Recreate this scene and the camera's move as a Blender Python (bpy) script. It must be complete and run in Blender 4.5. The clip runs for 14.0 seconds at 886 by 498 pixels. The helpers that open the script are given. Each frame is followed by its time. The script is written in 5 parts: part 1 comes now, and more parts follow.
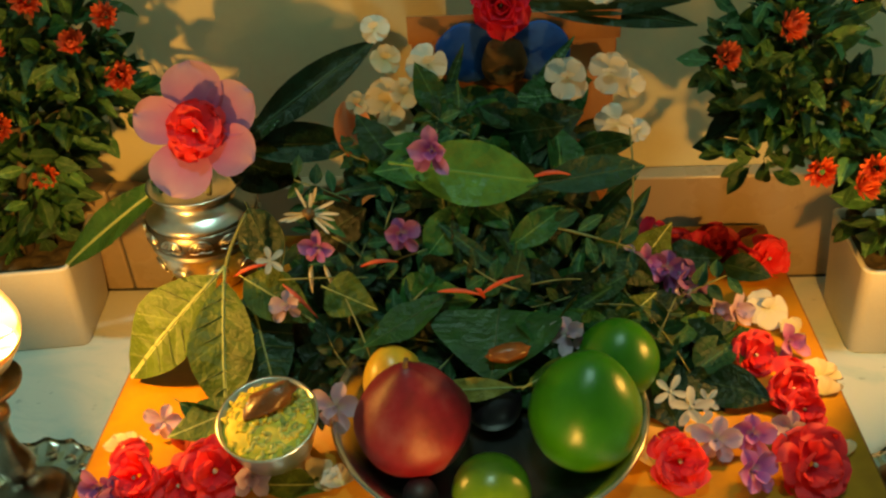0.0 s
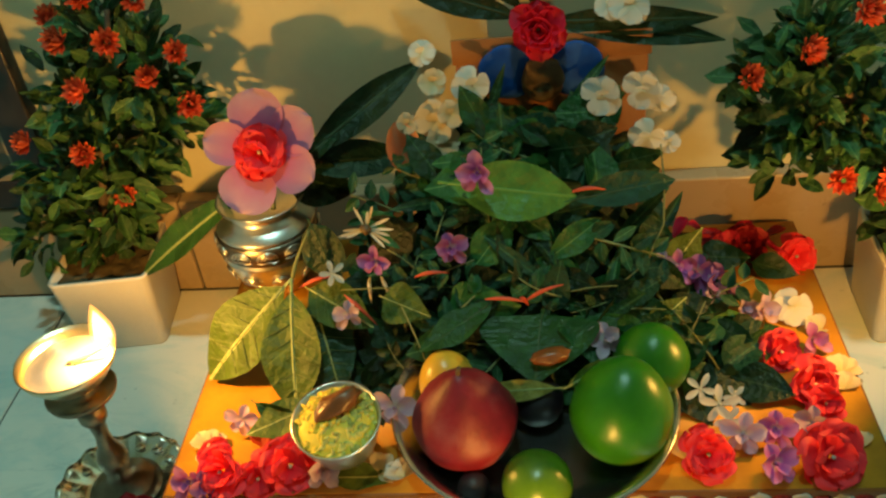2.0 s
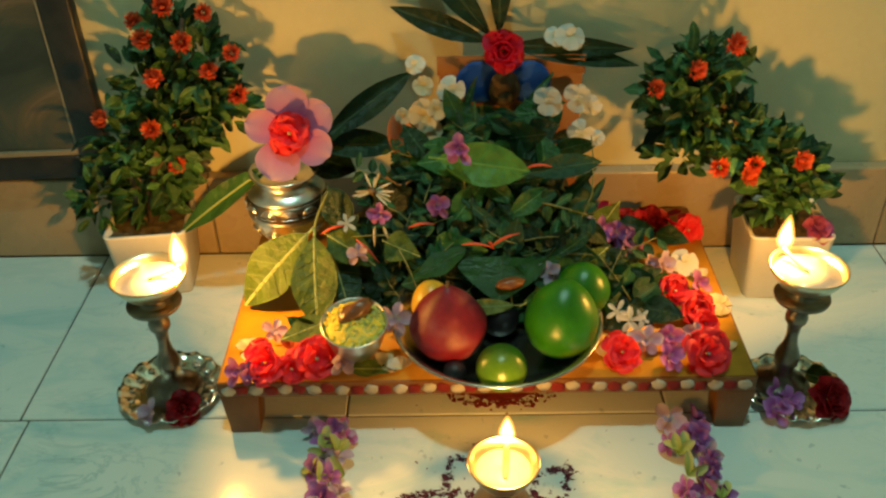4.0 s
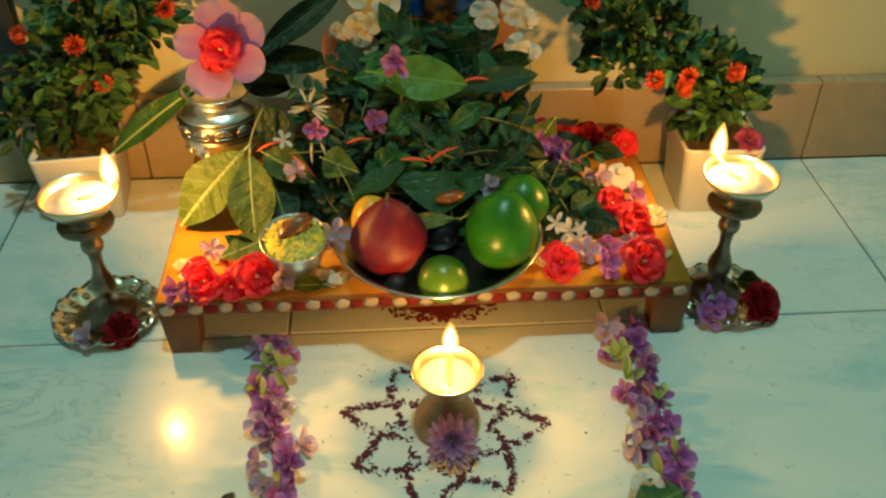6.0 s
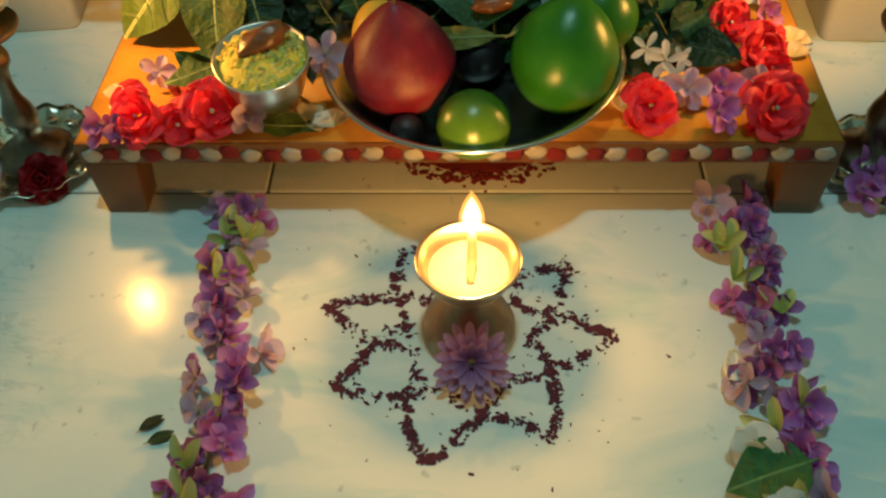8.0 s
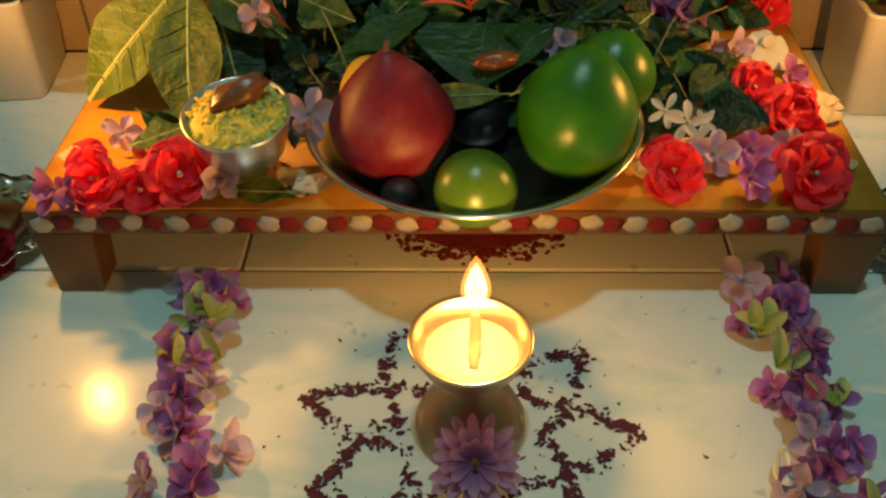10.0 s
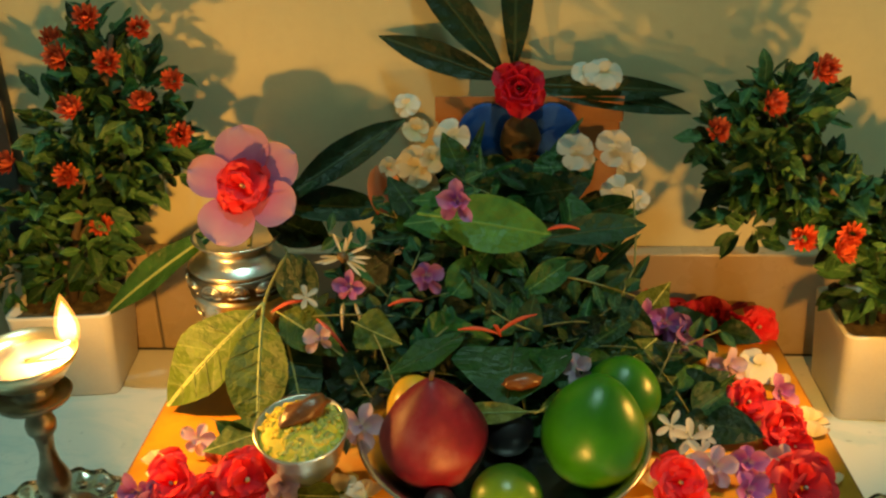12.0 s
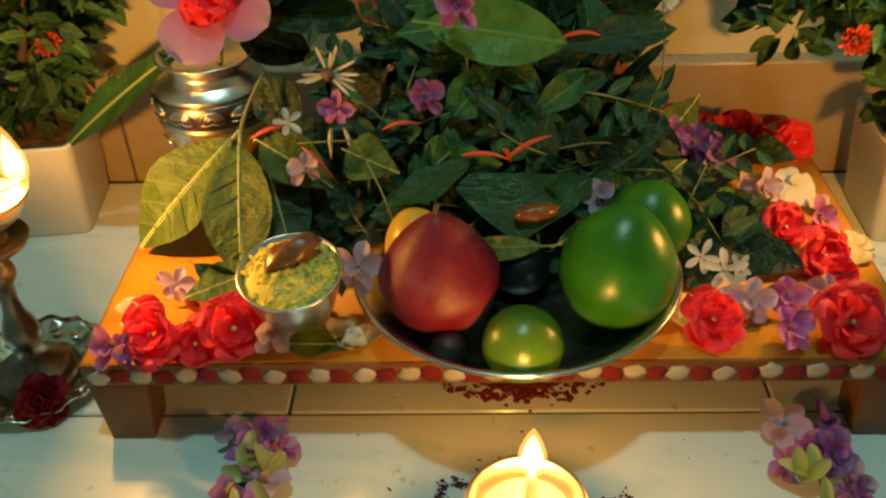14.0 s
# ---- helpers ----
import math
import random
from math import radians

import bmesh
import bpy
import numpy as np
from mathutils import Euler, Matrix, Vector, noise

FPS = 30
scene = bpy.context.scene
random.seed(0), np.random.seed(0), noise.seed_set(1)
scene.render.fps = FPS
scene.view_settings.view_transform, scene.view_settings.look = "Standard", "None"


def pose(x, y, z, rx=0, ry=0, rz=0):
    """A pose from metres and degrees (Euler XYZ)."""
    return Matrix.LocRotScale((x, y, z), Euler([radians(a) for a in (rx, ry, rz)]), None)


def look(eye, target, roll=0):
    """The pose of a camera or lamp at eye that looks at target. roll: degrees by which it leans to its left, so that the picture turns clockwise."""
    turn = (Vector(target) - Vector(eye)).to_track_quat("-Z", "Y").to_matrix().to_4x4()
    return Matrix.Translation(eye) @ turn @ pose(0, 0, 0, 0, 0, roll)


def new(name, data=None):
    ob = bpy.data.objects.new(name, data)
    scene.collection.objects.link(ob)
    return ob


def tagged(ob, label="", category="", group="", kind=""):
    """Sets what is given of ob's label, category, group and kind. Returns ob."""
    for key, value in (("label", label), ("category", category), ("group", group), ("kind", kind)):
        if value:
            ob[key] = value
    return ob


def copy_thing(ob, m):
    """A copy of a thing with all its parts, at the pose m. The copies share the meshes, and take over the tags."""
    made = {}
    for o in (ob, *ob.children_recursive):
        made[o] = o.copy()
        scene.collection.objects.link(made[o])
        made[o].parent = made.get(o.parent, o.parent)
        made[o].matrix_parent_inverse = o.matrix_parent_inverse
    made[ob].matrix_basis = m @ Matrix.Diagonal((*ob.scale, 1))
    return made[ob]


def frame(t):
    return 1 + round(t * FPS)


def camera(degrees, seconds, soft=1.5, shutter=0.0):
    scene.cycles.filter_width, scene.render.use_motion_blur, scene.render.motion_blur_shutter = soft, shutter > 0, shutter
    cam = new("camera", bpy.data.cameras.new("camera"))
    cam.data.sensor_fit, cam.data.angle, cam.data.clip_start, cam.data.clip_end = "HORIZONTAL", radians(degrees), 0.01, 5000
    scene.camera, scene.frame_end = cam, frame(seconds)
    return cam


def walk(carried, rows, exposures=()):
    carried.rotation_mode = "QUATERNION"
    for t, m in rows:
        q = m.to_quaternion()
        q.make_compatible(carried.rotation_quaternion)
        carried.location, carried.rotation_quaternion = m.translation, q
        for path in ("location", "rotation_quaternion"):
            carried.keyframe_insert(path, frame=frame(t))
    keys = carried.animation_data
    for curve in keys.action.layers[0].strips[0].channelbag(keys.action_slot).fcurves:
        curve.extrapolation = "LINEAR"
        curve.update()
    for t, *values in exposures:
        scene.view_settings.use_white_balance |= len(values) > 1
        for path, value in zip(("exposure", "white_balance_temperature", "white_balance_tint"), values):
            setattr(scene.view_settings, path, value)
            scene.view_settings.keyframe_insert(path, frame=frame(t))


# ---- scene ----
cam = camera(52.0, 14.0, soft=2.4)
PATH = [
    (0, (-0.004, -0.365, 0.483), (-0.114, 1.271, -0.662), -3.5),
    (0.5, (0.007, -0.369, 0.51), (-0.17, 1.308, -0.565), -5.2),
    (1, (-0.056, -0.378, 0.532), (-0.264, 1.342, -0.467), -4.2),
    (1.5, (-0.043, -0.38, 0.541), (-0.249, 1.337, -0.463), -4.4),
    (2, (-0.002, -0.388, 0.544), (-0.209, 1.191, -0.666), -6.8),
    (2.2, (-0.006, -0.418, 0.559), (-0.195, 1.165, -0.649), -6.2),
    (4.3, (-0.048, -0.628, 0.618), (-0.068, 1.059, -0.456), -1.2),
    (4.5, (-0.047, -0.634, 0.625), (-0.074, 1.095, -0.378), -1.2),
    (5, (-0.055, -0.639, 0.626), (-0.084, 1.113, -0.339), -1.0),
    (5.5, (-0.056, -0.636, 0.618), (-0.018, 1.058, -0.445), -0.1),
    (6, (-0.052, -0.629, 0.586), (0.063, 0.944, -0.644), 0.5),
    (6.5, (-0.043, -0.589, 0.535), (0.002, 0.864, -0.839), -0.3),
    (7, (-0.009, -0.5, 0.473), (-0.051, 0.903, -0.952), -1.4),
    (7.5, (-0.004, -0.472, 0.443), (-0.072, 0.897, -1.014), -1.8),
    (7.7, (-0.005, -0.461, 0.44), (-0.079, 0.882, -1.04), -2.2),
    (9.8, (-0.008, -0.406, 0.365), (-0.068, 1.051, -1.003), -1.2),
    (10, (-0.013, -0.408, 0.37), (-0.063, 1.104, -0.938), -1.1),
    (10.5, (-0.011, -0.408, 0.387), (-0.072, 1.208, -0.789), -1.5),
    (11, (-0.015, -0.414, 0.406), (-0.079, 1.298, -0.626), -1.3),
    (11.5, (-0.02, -0.428, 0.433), (-0.1, 1.357, -0.466), -1.1),
    (12, (-0.023, -0.457, 0.45), (-0.11, 1.351, -0.401), -0.9),
    (12.5, (-0.031, -0.51, 0.466), (-0.119, 1.288, -0.404), -0.8),
    (13, (-0.036, -0.525, 0.471), (-0.124, 1.218, -0.505), -1.1),
    (13.5, (-0.04, -0.513, 0.466), (-0.095, 1.148, -0.647), -0.9),
    (14, (-0.034, -0.391, 0.416), (-0.1, 1.215, -0.775), -2.1),
]
walk(cam, [(t, look(eye, target, roll)) for t, eye, target, roll in PATH],
     exposures=[(0.0, -0.08, 7000, 5), (1.0, 0.10, 6600, 3), (2.0, 0.06, 6400, 4), (4.5, 0.12, 6700, 7), (6.0, 0.14, 6300, 7), (7.0, -0.02, 6000, 11), (7.5, -0.12, 5900, 11), (10.0, -0.33, 6500, 19), (10.5, -0.33, 6700, 20),
                (11.0, -0.25, 7300, 17), (12.0, 0.02, 6700, 7), (12.5, 0.07, 6600, 7), (13.5, -0.08, 6600, 12), (14.0, -0.18, 6500, 13)])

# ---- light ----
world = bpy.data.worlds.new("room_air")
scene.world = world
world.use_nodes = True
world.node_tree.nodes["Background"].inputs[0].default_value = (0.55, 0.8, 0.75, 1)
world.node_tree.nodes["Background"].inputs[1].default_value = 0.02
scene.view_settings.exposure = 0.0
CEILING_WATTS = 19.0
FLAME_WATTS = 1.5
FLAME_COLOR = (1.0, 0.465, 0.085)


def ceiling_glow(name, m, size, watts, color):
    data = bpy.data.lights.new(name, "AREA")
    data.shape, data.size, data.energy, data.color = "DISK", size, watts, color
    ob = new(name, data)
    ob.matrix_world = m
    return ob


def flame_glow(at, watts):
    data = bpy.data.lights.new("flame_glow", "POINT")
    data.energy, data.color, data.shadow_soft_size = watts, FLAME_COLOR, 0.006
    ob = new("flame_glow", data)
    ob.matrix_world = pose(*at)
    return ob


ceiling_glow("ceiling_lamp_glow", pose(0.0, -0.28, 2.60), 0.16, CEILING_WATTS, (0.54, 0.97, 0.90))

# ---- helpers of this scene ----
rnd = random.Random(7)


def nodes_of(name):
    m = bpy.data.materials.new(name)
    m.use_nodes = True
    nt = m.node_tree
    return m, nt, nt.nodes["Principled BSDF"]


def node(nt, kind, **sets):
    n = nt.nodes.new(kind)
    for k, v in sets.items():
        n.inputs[k].default_value = v
    return n


def ramp(nt, fac, stops):
    r = nt.nodes.new("ShaderNodeValToRGB")
    e = r.color_ramp.elements
    while len(e) < len(stops):
        e.new(0.5)
    for el, (p, c) in zip(e, stops):
        el.position, el.color = p, (*c, 1)
    nt.links.new(fac, r.inputs["Fac"])
    return r.outputs["Color"]


def mixed(nt, fac, a, b, blend="MIX"):
    m = nt.nodes.new("ShaderNodeMix")
    m.data_type, m.blend_type = "RGBA", blend
    for sock, v in ((m.inputs[0], fac), (m.inputs[6], a), (m.inputs[7], b)):
        if isinstance(v, (int, float)):
            sock.default_value = v
        elif isinstance(v, tuple):
            sock.default_value = (*v, 1)
        else:
            nt.links.new(v, sock)
    return m.outputs[2]


def noise_fac(nt, coords, scale, detail=4.0, rough=0.55, dist=0.0):
    n = node(nt, "ShaderNodeTexNoise", Scale=scale, Detail=detail, Roughness=rough, Distortion=dist)
    nt.links.new(coords, n.inputs["Vector"])
    return n.outputs["Fac"]


def bumped(nt, bsdf, height, strength, distance=0.001):
    b = node(nt, "ShaderNodeBump", Strength=strength, Distance=distance)
    nt.links.new(height, b.inputs["Height"])
    nt.links.new(b.outputs["Normal"], bsdf.inputs["Normal"])


def coords_of(nt, which="Object"):
    return nt.nodes.new("ShaderNodeTexCoord").outputs[which]


def varied(name, c1, c2, rough=0.5, metal=0.0, scale=60.0, fine=400.0, bump=0.15, spread=0.12, c3=None, sub=0.0):
    """Two colours mixed by coarse and fine noise, each object a little lighter or darker."""
    m, nt, b = nodes_of(name)
    co = coords_of(nt)
    f = noise_fac(nt, co, scale, 5)
    g = noise_fac(nt, co, fine, 3)
    col = ramp(nt, f, [(0.32, c1), (0.68, c2)] if c3 is None else [(0.3, c1), (0.5, c2), (0.72, c3)])
    dark = tuple(v * 0.7 for v in c1)
    gm = nt.nodes.new("ShaderNodeMath")
    gm.operation = "MULTIPLY"
    gm.inputs[1].default_value = 0.3
    nt.links.new(g, gm.inputs[0])
    col = mixed(nt, gm.outputs[0], col, dark)
    info = nt.nodes.new("ShaderNodeObjectInfo")
    mr = node(nt, "ShaderNodeMapRange")
    mr.inputs["To Min"].default_value, mr.inputs["To Max"].default_value = 1 - spread, 1 + spread
    nt.links.new(info.outputs["Random"], mr.inputs["Value"])
    hs = nt.nodes.new("ShaderNodeHueSaturation")
    nt.links.new(col, hs.inputs["Color"])
    nt.links.new(mr.outputs["Result"], hs.inputs["Value"])
    nt.links.new(hs.outputs["Color"], b.inputs["Base Color"])
    b.inputs["Roughness"].default_value, b.inputs["Metallic"].default_value = rough, metal
    if sub:
        b.inputs["Subsurface Weight"].default_value = sub
        b.inputs["Subsurface Radius"].default_value = (0.004, 0.003, 0.002)
        b.inputs["Subsurface Scale"].default_value = 1.0
    if bump:
        bumped(nt, b, g, bump, 0.0006)
    return m


def leaf_material(name, blade, vein, rough=0.38, spread=0.35, veins=26.0, blotch=None):
    """A leaf blade with a pale midrib and side veins; local y runs from stalk to tip."""
    m, nt, b = nodes_of(name)
    co = coords_of(nt)
    xyz = nt.nodes.new("ShaderNodeSeparateXYZ")
    nt.links.new(co, xyz.inputs[0])

    def mth(op, a, c):
        n = nt.nodes.new("ShaderNodeMath")
        n.operation = op
        for s, v in zip(n.inputs, (a, c)):
            if isinstance(v, (int, float)):
                s.default_value = v
            elif v is not None:
                nt.links.new(v, s)
        return n.outputs[0]

    ax = mth("ABSOLUTE", xyz.outputs["X"], None)
    slant = mth("SUBTRACT", xyz.outputs["Y"], mth("MULTIPLY", ax, 0.9))
    stripe = mth("ABSOLUTE", mth("SINE", mth("MULTIPLY", slant, veins), None), None)
    side = mth("LESS_THAN", stripe, 0.10)
    mid = mth("LESS_THAN", ax, 0.011)
    n1 = noise_fac(nt, co, 5.0, 5)
    dark = tuple(v * 0.55 for v in blade)
    col = ramp(nt, n1, [(0.3, dark), (0.6, blade), (0.8, blotch or tuple(min(1, v * 1.3) for v in blade))])
    col = mixed(nt, mth("MULTIPLY", side, 0.10), col, vein)
    col = mixed(nt, mth("MULTIPLY", mid, 0.85), col, vein)
    info = nt.nodes.new("ShaderNodeObjectInfo")
    mr = node(nt, "ShaderNodeMapRange")
    mr.inputs["To Min"].default_value, mr.inputs["To Max"].default_value = 1 - spread, 1 + spread
    nt.links.new(info.outputs["Random"], mr.inputs["Value"])
    hs = nt.nodes.new("ShaderNodeHueSaturation")
    nt.links.new(col, hs.inputs["Color"])
    nt.links.new(mr.outputs["Result"], hs.inputs["Value"])
    nt.links.new(hs.outputs["Color"], b.inputs["Base Color"])
    b.inputs["Roughness"].default_value = rough
    b.inputs["Specular IOR Level"].default_value = 0.28
    bumped(nt, b, noise_fac(nt, co, 9, 4), 0.3, 0.02)
    return m


def petal_material(name, inner, outer, tip, reach, rough=0.6, spread=0.15, sheer=0.38):
    """A petal whose colour runs from the flower's heart to its rim."""
    m, nt, b = nodes_of(name)
    co = coords_of(nt)
    ln = nt.nodes.new("ShaderNodeVectorMath")
    ln.operation = "LENGTH"
    nt.links.new(co, ln.inputs[0])
    mr = node(nt, "ShaderNodeMapRange")
    mr.inputs["From Max"].default_value = reach
    nt.links.new(ln.outputs["Value"], mr.inputs["Value"])
    add = nt.nodes.new("ShaderNodeMath")
    add.operation = "MULTIPLY_ADD"
    nt.links.new(noise_fac(nt, co, 110, 5), add.inputs[0])
    add.inputs[1].default_value = 0.3
    sub15 = nt.nodes.new("ShaderNodeMath")
    sub15.operation = "SUBTRACT"
    sub15.inputs[1].default_value = 0.15
    nt.links.new(mr.outputs["Result"], sub15.inputs[0])
    nt.links.new(sub15.outputs[0], add.inputs[2])
    col = ramp(nt, add.outputs[0], [(0.08, inner), (0.5, outer), (0.95, tip)])
    info = nt.nodes.new("ShaderNodeObjectInfo")
    m2 = node(nt, "ShaderNodeMapRange")
    m2.inputs["To Min"].default_value, m2.inputs["To Max"].default_value = 1 - spread, 1 + spread
    nt.links.new(info.outputs["Random"], m2.inputs["Value"])
    hs = nt.nodes.new("ShaderNodeHueSaturation")
    nt.links.new(col, hs.inputs["Color"])
    nt.links.new(m2.outputs["Result"], hs.inputs["Value"])
    nt.links.new(hs.outputs["Color"], b.inputs["Base Color"])
    b.inputs["Roughness"].default_value = rough
    bumped(nt, b, noise_fac(nt, co, 700, 3), 0.2, 0.0005)
    through_light = nt.nodes.new("ShaderNodeBsdfTranslucent")
    nt.links.new(hs.outputs["Color"], through_light.inputs["Color"])
    both = nt.nodes.new("ShaderNodeMixShader")
    both.inputs[0].default_value = sheer
    nt.links.new(b.outputs[0], both.inputs[1])
    nt.links.new(through_light.outputs[0], both.inputs[2])
    nt.links.new(both.outputs[0], nt.nodes["Material Output"].inputs["Surface"])
    return m


# ---- materials ----
def marble(name, base, vein, cloud, scale, rough):
    m, nt, b = nodes_of(name)
    co = coords_of(nt)
    info = nt.nodes.new("ShaderNodeObjectInfo")
    cx = nt.nodes.new("ShaderNodeCombineXYZ")
    mul = nt.nodes.new("ShaderNodeMath")
    mul.operation = "MULTIPLY"
    mul.inputs[1].default_value = 17.0
    nt.links.new(info.outputs["Random"], mul.inputs[0])
    nt.links.new(mul.outputs[0], cx.inputs[2])
    add = nt.nodes.new("ShaderNodeVectorMath")
    nt.links.new(co, add.inputs[0])
    nt.links.new(cx.outputs[0], add.inputs[1])
    v = add.outputs[0]
    st = node(nt, "ShaderNodeMapping")
    st.inputs["Rotation"].default_value = (0, 0, 0.9)
    st.inputs["Scale"].default_value = (1.0, 2.4, 1.0)
    nt.links.new(v, st.inputs["Vector"])
    c1 = ramp(nt, noise_fac(nt, st.outputs[0], scale, 7, 0.6, 1.2), [(0.3, cloud), (0.52, base), (0.75, base)])
    c2 = ramp(nt, noise_fac(nt, st.outputs[0], scale * 1.7, 8, 0.62, 2.2), [(0.465, (0, 0, 0)), (0.5, (1, 1, 1)), (0.535, (0, 0, 0))])
    gate = ramp(nt, noise_fac(nt, v, scale * 0.8, 2), [(0.5, (0, 0, 0)), (0.7, (0.5, 0.5, 0.5))])
    col = mixed(nt, mixed(nt, 1.0, c2, gate, "MULTIPLY"), c1, vein)
    spots = ramp(nt, noise_fac(nt, v, 95, 2, 0.5), [(0.70, (0, 0, 0)), (0.76, (0.35, 0.35, 0.35))])
    col = mixed(nt, spots, col, tuple(x * 0.6 for x in vein))
    nt.links.new(col, b.inputs["Base Color"])
    rr = ramp(nt, noise_fac(nt, v, 22, 5), [(0.3, (rough * 0.75,) * 3), (0.7, (rough * 1.35,) * 3)])
    nt.links.new(rr, b.inputs["Roughness"])
    b.inputs["Specular IOR Level"].default_value = 0.32
    bumped(nt, b, noise_fac(nt, v, 60, 4), 0.06, 0.0008)
    return m


FLOOR = marble("floor_marble", (0.74, 0.76, 0.70), (0.30, 0.43, 0.43), (0.44, 0.62, 0.61), 5.0, 0.16)
SKIRT = marble("skirting_marble", (0.44, 0.32, 0.19), (0.28, 0.21, 0.12), (0.36, 0.28, 0.17), 7.0, 0.28)
GROUT = varied("dark_grout", (0.10, 0.10, 0.09), (0.16, 0.15, 0.13), 0.9)
WALL = varied("cream_wall_paint", (0.70, 0.63, 0.37), (0.75, 0.68, 0.42), 0.75, scale=3.0, fine=90.0, bump=0.12, spread=0.0)
PLASTER = varied("plain_plaster", (0.46, 0.48, 0.43), (0.52, 0.53, 0.48), 0.85, scale=3.0, fine=60.0, spread=0.0)
OCHRE = varied("ochre_painted_wood", (0.44, 0.18, 0.012), (0.60, 0.27, 0.018), 0.42, scale=14, fine=150, c3=(0.30, 0.12, 0.012))
TABLE_WOOD = varied("brown_varnished_wood", (0.14, 0.050, 0.007), (0.22, 0.085, 0.012), 0.42, scale=18, fine=160)
DOT_RED = varied("red_paint", (0.16, 0.005, 0.005), (0.24, 0.009, 0.008), 0.8)
DOT_WHITE = varied("white_paint_dab", (0.40, 0.36, 0.29), (0.56, 0.51, 0.42), 0.65, scale=200)
FRAME_WOOD = varied("black_lacquered_frame", (0.012, 0.009, 0.008), (0.03, 0.022, 0.018), 0.35)
MOUNT = varied("dull_frame_lining", (0.22, 0.19, 0.13), (0.30, 0.26, 0.18), 0.5)
POT_WHITE = varied("cream_white_pot", (0.74, 0.69, 0.59), (0.82, 0.77, 0.67), 0.42, scale=20, bump=0.05)
SOIL = varied("brown_moss_filler", (0.05, 0.035, 0.015), (0.14, 0.10, 0.04), 0.95, scale=150, bump=0.8)
TWIG = varied("brown_twig", (0.08, 0.05, 0.025), (0.16, 0.10, 0.05), 0.8)
SILVER = varied("worn_silver", (0.72, 0.70, 0.64), (0.88, 0.86, 0.80), 0.3, 1.0, scale=40, fine=260, bump=0.1)
FOIL = varied("pressed_silver_dish", (0.72, 0.70, 0.62), (0.86, 0.84, 0.78), 0.2, 1.0, scale=70, fine=160, bump=0.55)
DARK_METAL = varied("tarnished_brass", (0.20, 0.165, 0.125), (0.36, 0.30, 0.23), 0.33, 1.0, scale=60, fine=320, bump=0.15)
BRASS = varied("polished_brass", (0.74, 0.58, 0.36), (0.84, 0.70, 0.48), 0.32, 1.0, scale=50, fine=300, bump=0.08)
AGED_BRASS = varied("aged_brass", (0.36, 0.25, 0.15), (0.52, 0.38, 0.24), 0.38, 1.0, scale=60, fine=300, bump=0.15)
CUP_METAL = varied("pale_brass_cup", (0.80, 0.70, 0.48), (0.88, 0.80, 0.60), 0.3, 1.0, scale=50, bump=0.08)
STEEL = varied("brushed_steel", (0.60, 0.58, 0.54), (0.72, 0.70, 0.66), 0.26, 1.0, scale=40, bump=0.05)
OIL = varied("lamp_ghee", (0.46, 0.46, 0.48), (0.56, 0.56, 0.58), 0.2, bump=0.0)
WICK = varied("cotton_wick", (0.55, 0.45, 0.28), (0.68, 0.58, 0.40), 0.9)
# Blotchy skin; the pinkish c3 tone also paints in its dull sheen.
APPLE = varied("red_pomegranate_skin", (0.11, 0.002, 0.010), (0.21, 0.006, 0.020), 0.5, scale=38, fine=260, bump=0.4, c3=(0.26, 0.060, 0.070))
# The yellower c3 patches paint the lamp flame's reflection into the green skin.
GREEN_FRUIT = varied("green_citrus_skin", (0.018, 0.125, 0.004), (0.034, 0.19, 0.006), 0.3, scale=22, fine=900, bump=0.25, c3=(0.15, 0.25, 0.010))
LIME_FRUIT = varied("lime_skin", (0.05, 0.125, 0.006), (0.095, 0.19, 0.010), 0.28, scale=40, fine=900, bump=0.22)
YELLOW_FRUIT = varied("yellow_mango_skin", (0.66, 0.36, 0.03), (0.72, 0.46, 0.04), 0.32, scale=30, c3=(0.5, 0.06, 0.02))
PLUM = varied("dark_plum_skin", (0.010, 0.006, 0.009), (0.020, 0.010, 0.014), 0.5)
RICE = varied("yellow_rice", (0.80, 0.52, 0.02), (0.88, 0.66, 0.08), 0.6, scale=200, spread=0.25)
RICE_GREEN = varied("greenish_rice", (0.50, 0.47, 0.09), (0.62, 0.58, 0.16), 0.6, scale=200, spread=0.25)
DATE = varied("brown_date", (0.14, 0.045, 0.012), (0.24, 0.09, 0.025), 0.3, scale=120, bump=0.5)
KOLAM = varied("dark_red_petal_crumbs", (0.060, 0.005, 0.016), (0.14, 0.010, 0.030), 0.8, scale=150)
KUMKUM = varied("red_powder", (0.16, 0.010, 0.008), (0.26, 0.020, 0.012), 0.95, scale=60)
BOARD = varied("orange_brown_board", (0.30, 0.11, 0.03), (0.42, 0.17, 0.05), 0.55, scale=20)
BLUE = varied("blue_paint", (0.006, 0.070, 0.36), (0.010, 0.10, 0.46), 0.75, scale=90)
UMBER = varied("umber_paint", (0.10, 0.055, 0.02), (0.20, 0.12, 0.045), 0.5, scale=90)
STEM_PALE = varied("pale_stem", (0.15, 0.17, 0.05), (0.23, 0.25, 0.09), 0.55)
VEIN = varied("pale_vein", (0.26, 0.30, 0.09), (0.34, 0.38, 0.13), 0.5)
RIB_PALE = varied("pale_side_vein", (0.11, 0.145, 0.026), (0.14, 0.175, 0.035), 0.5)
RIB = varied("leaf_midrib", (0.022, 0.050, 0.016), (0.035, 0.070, 0.022), 0.5)
RIB_FRESH = varied("fresh_leaf_midrib", (0.11, 0.26, 0.05), (0.14, 0.31, 0.07), 0.5)
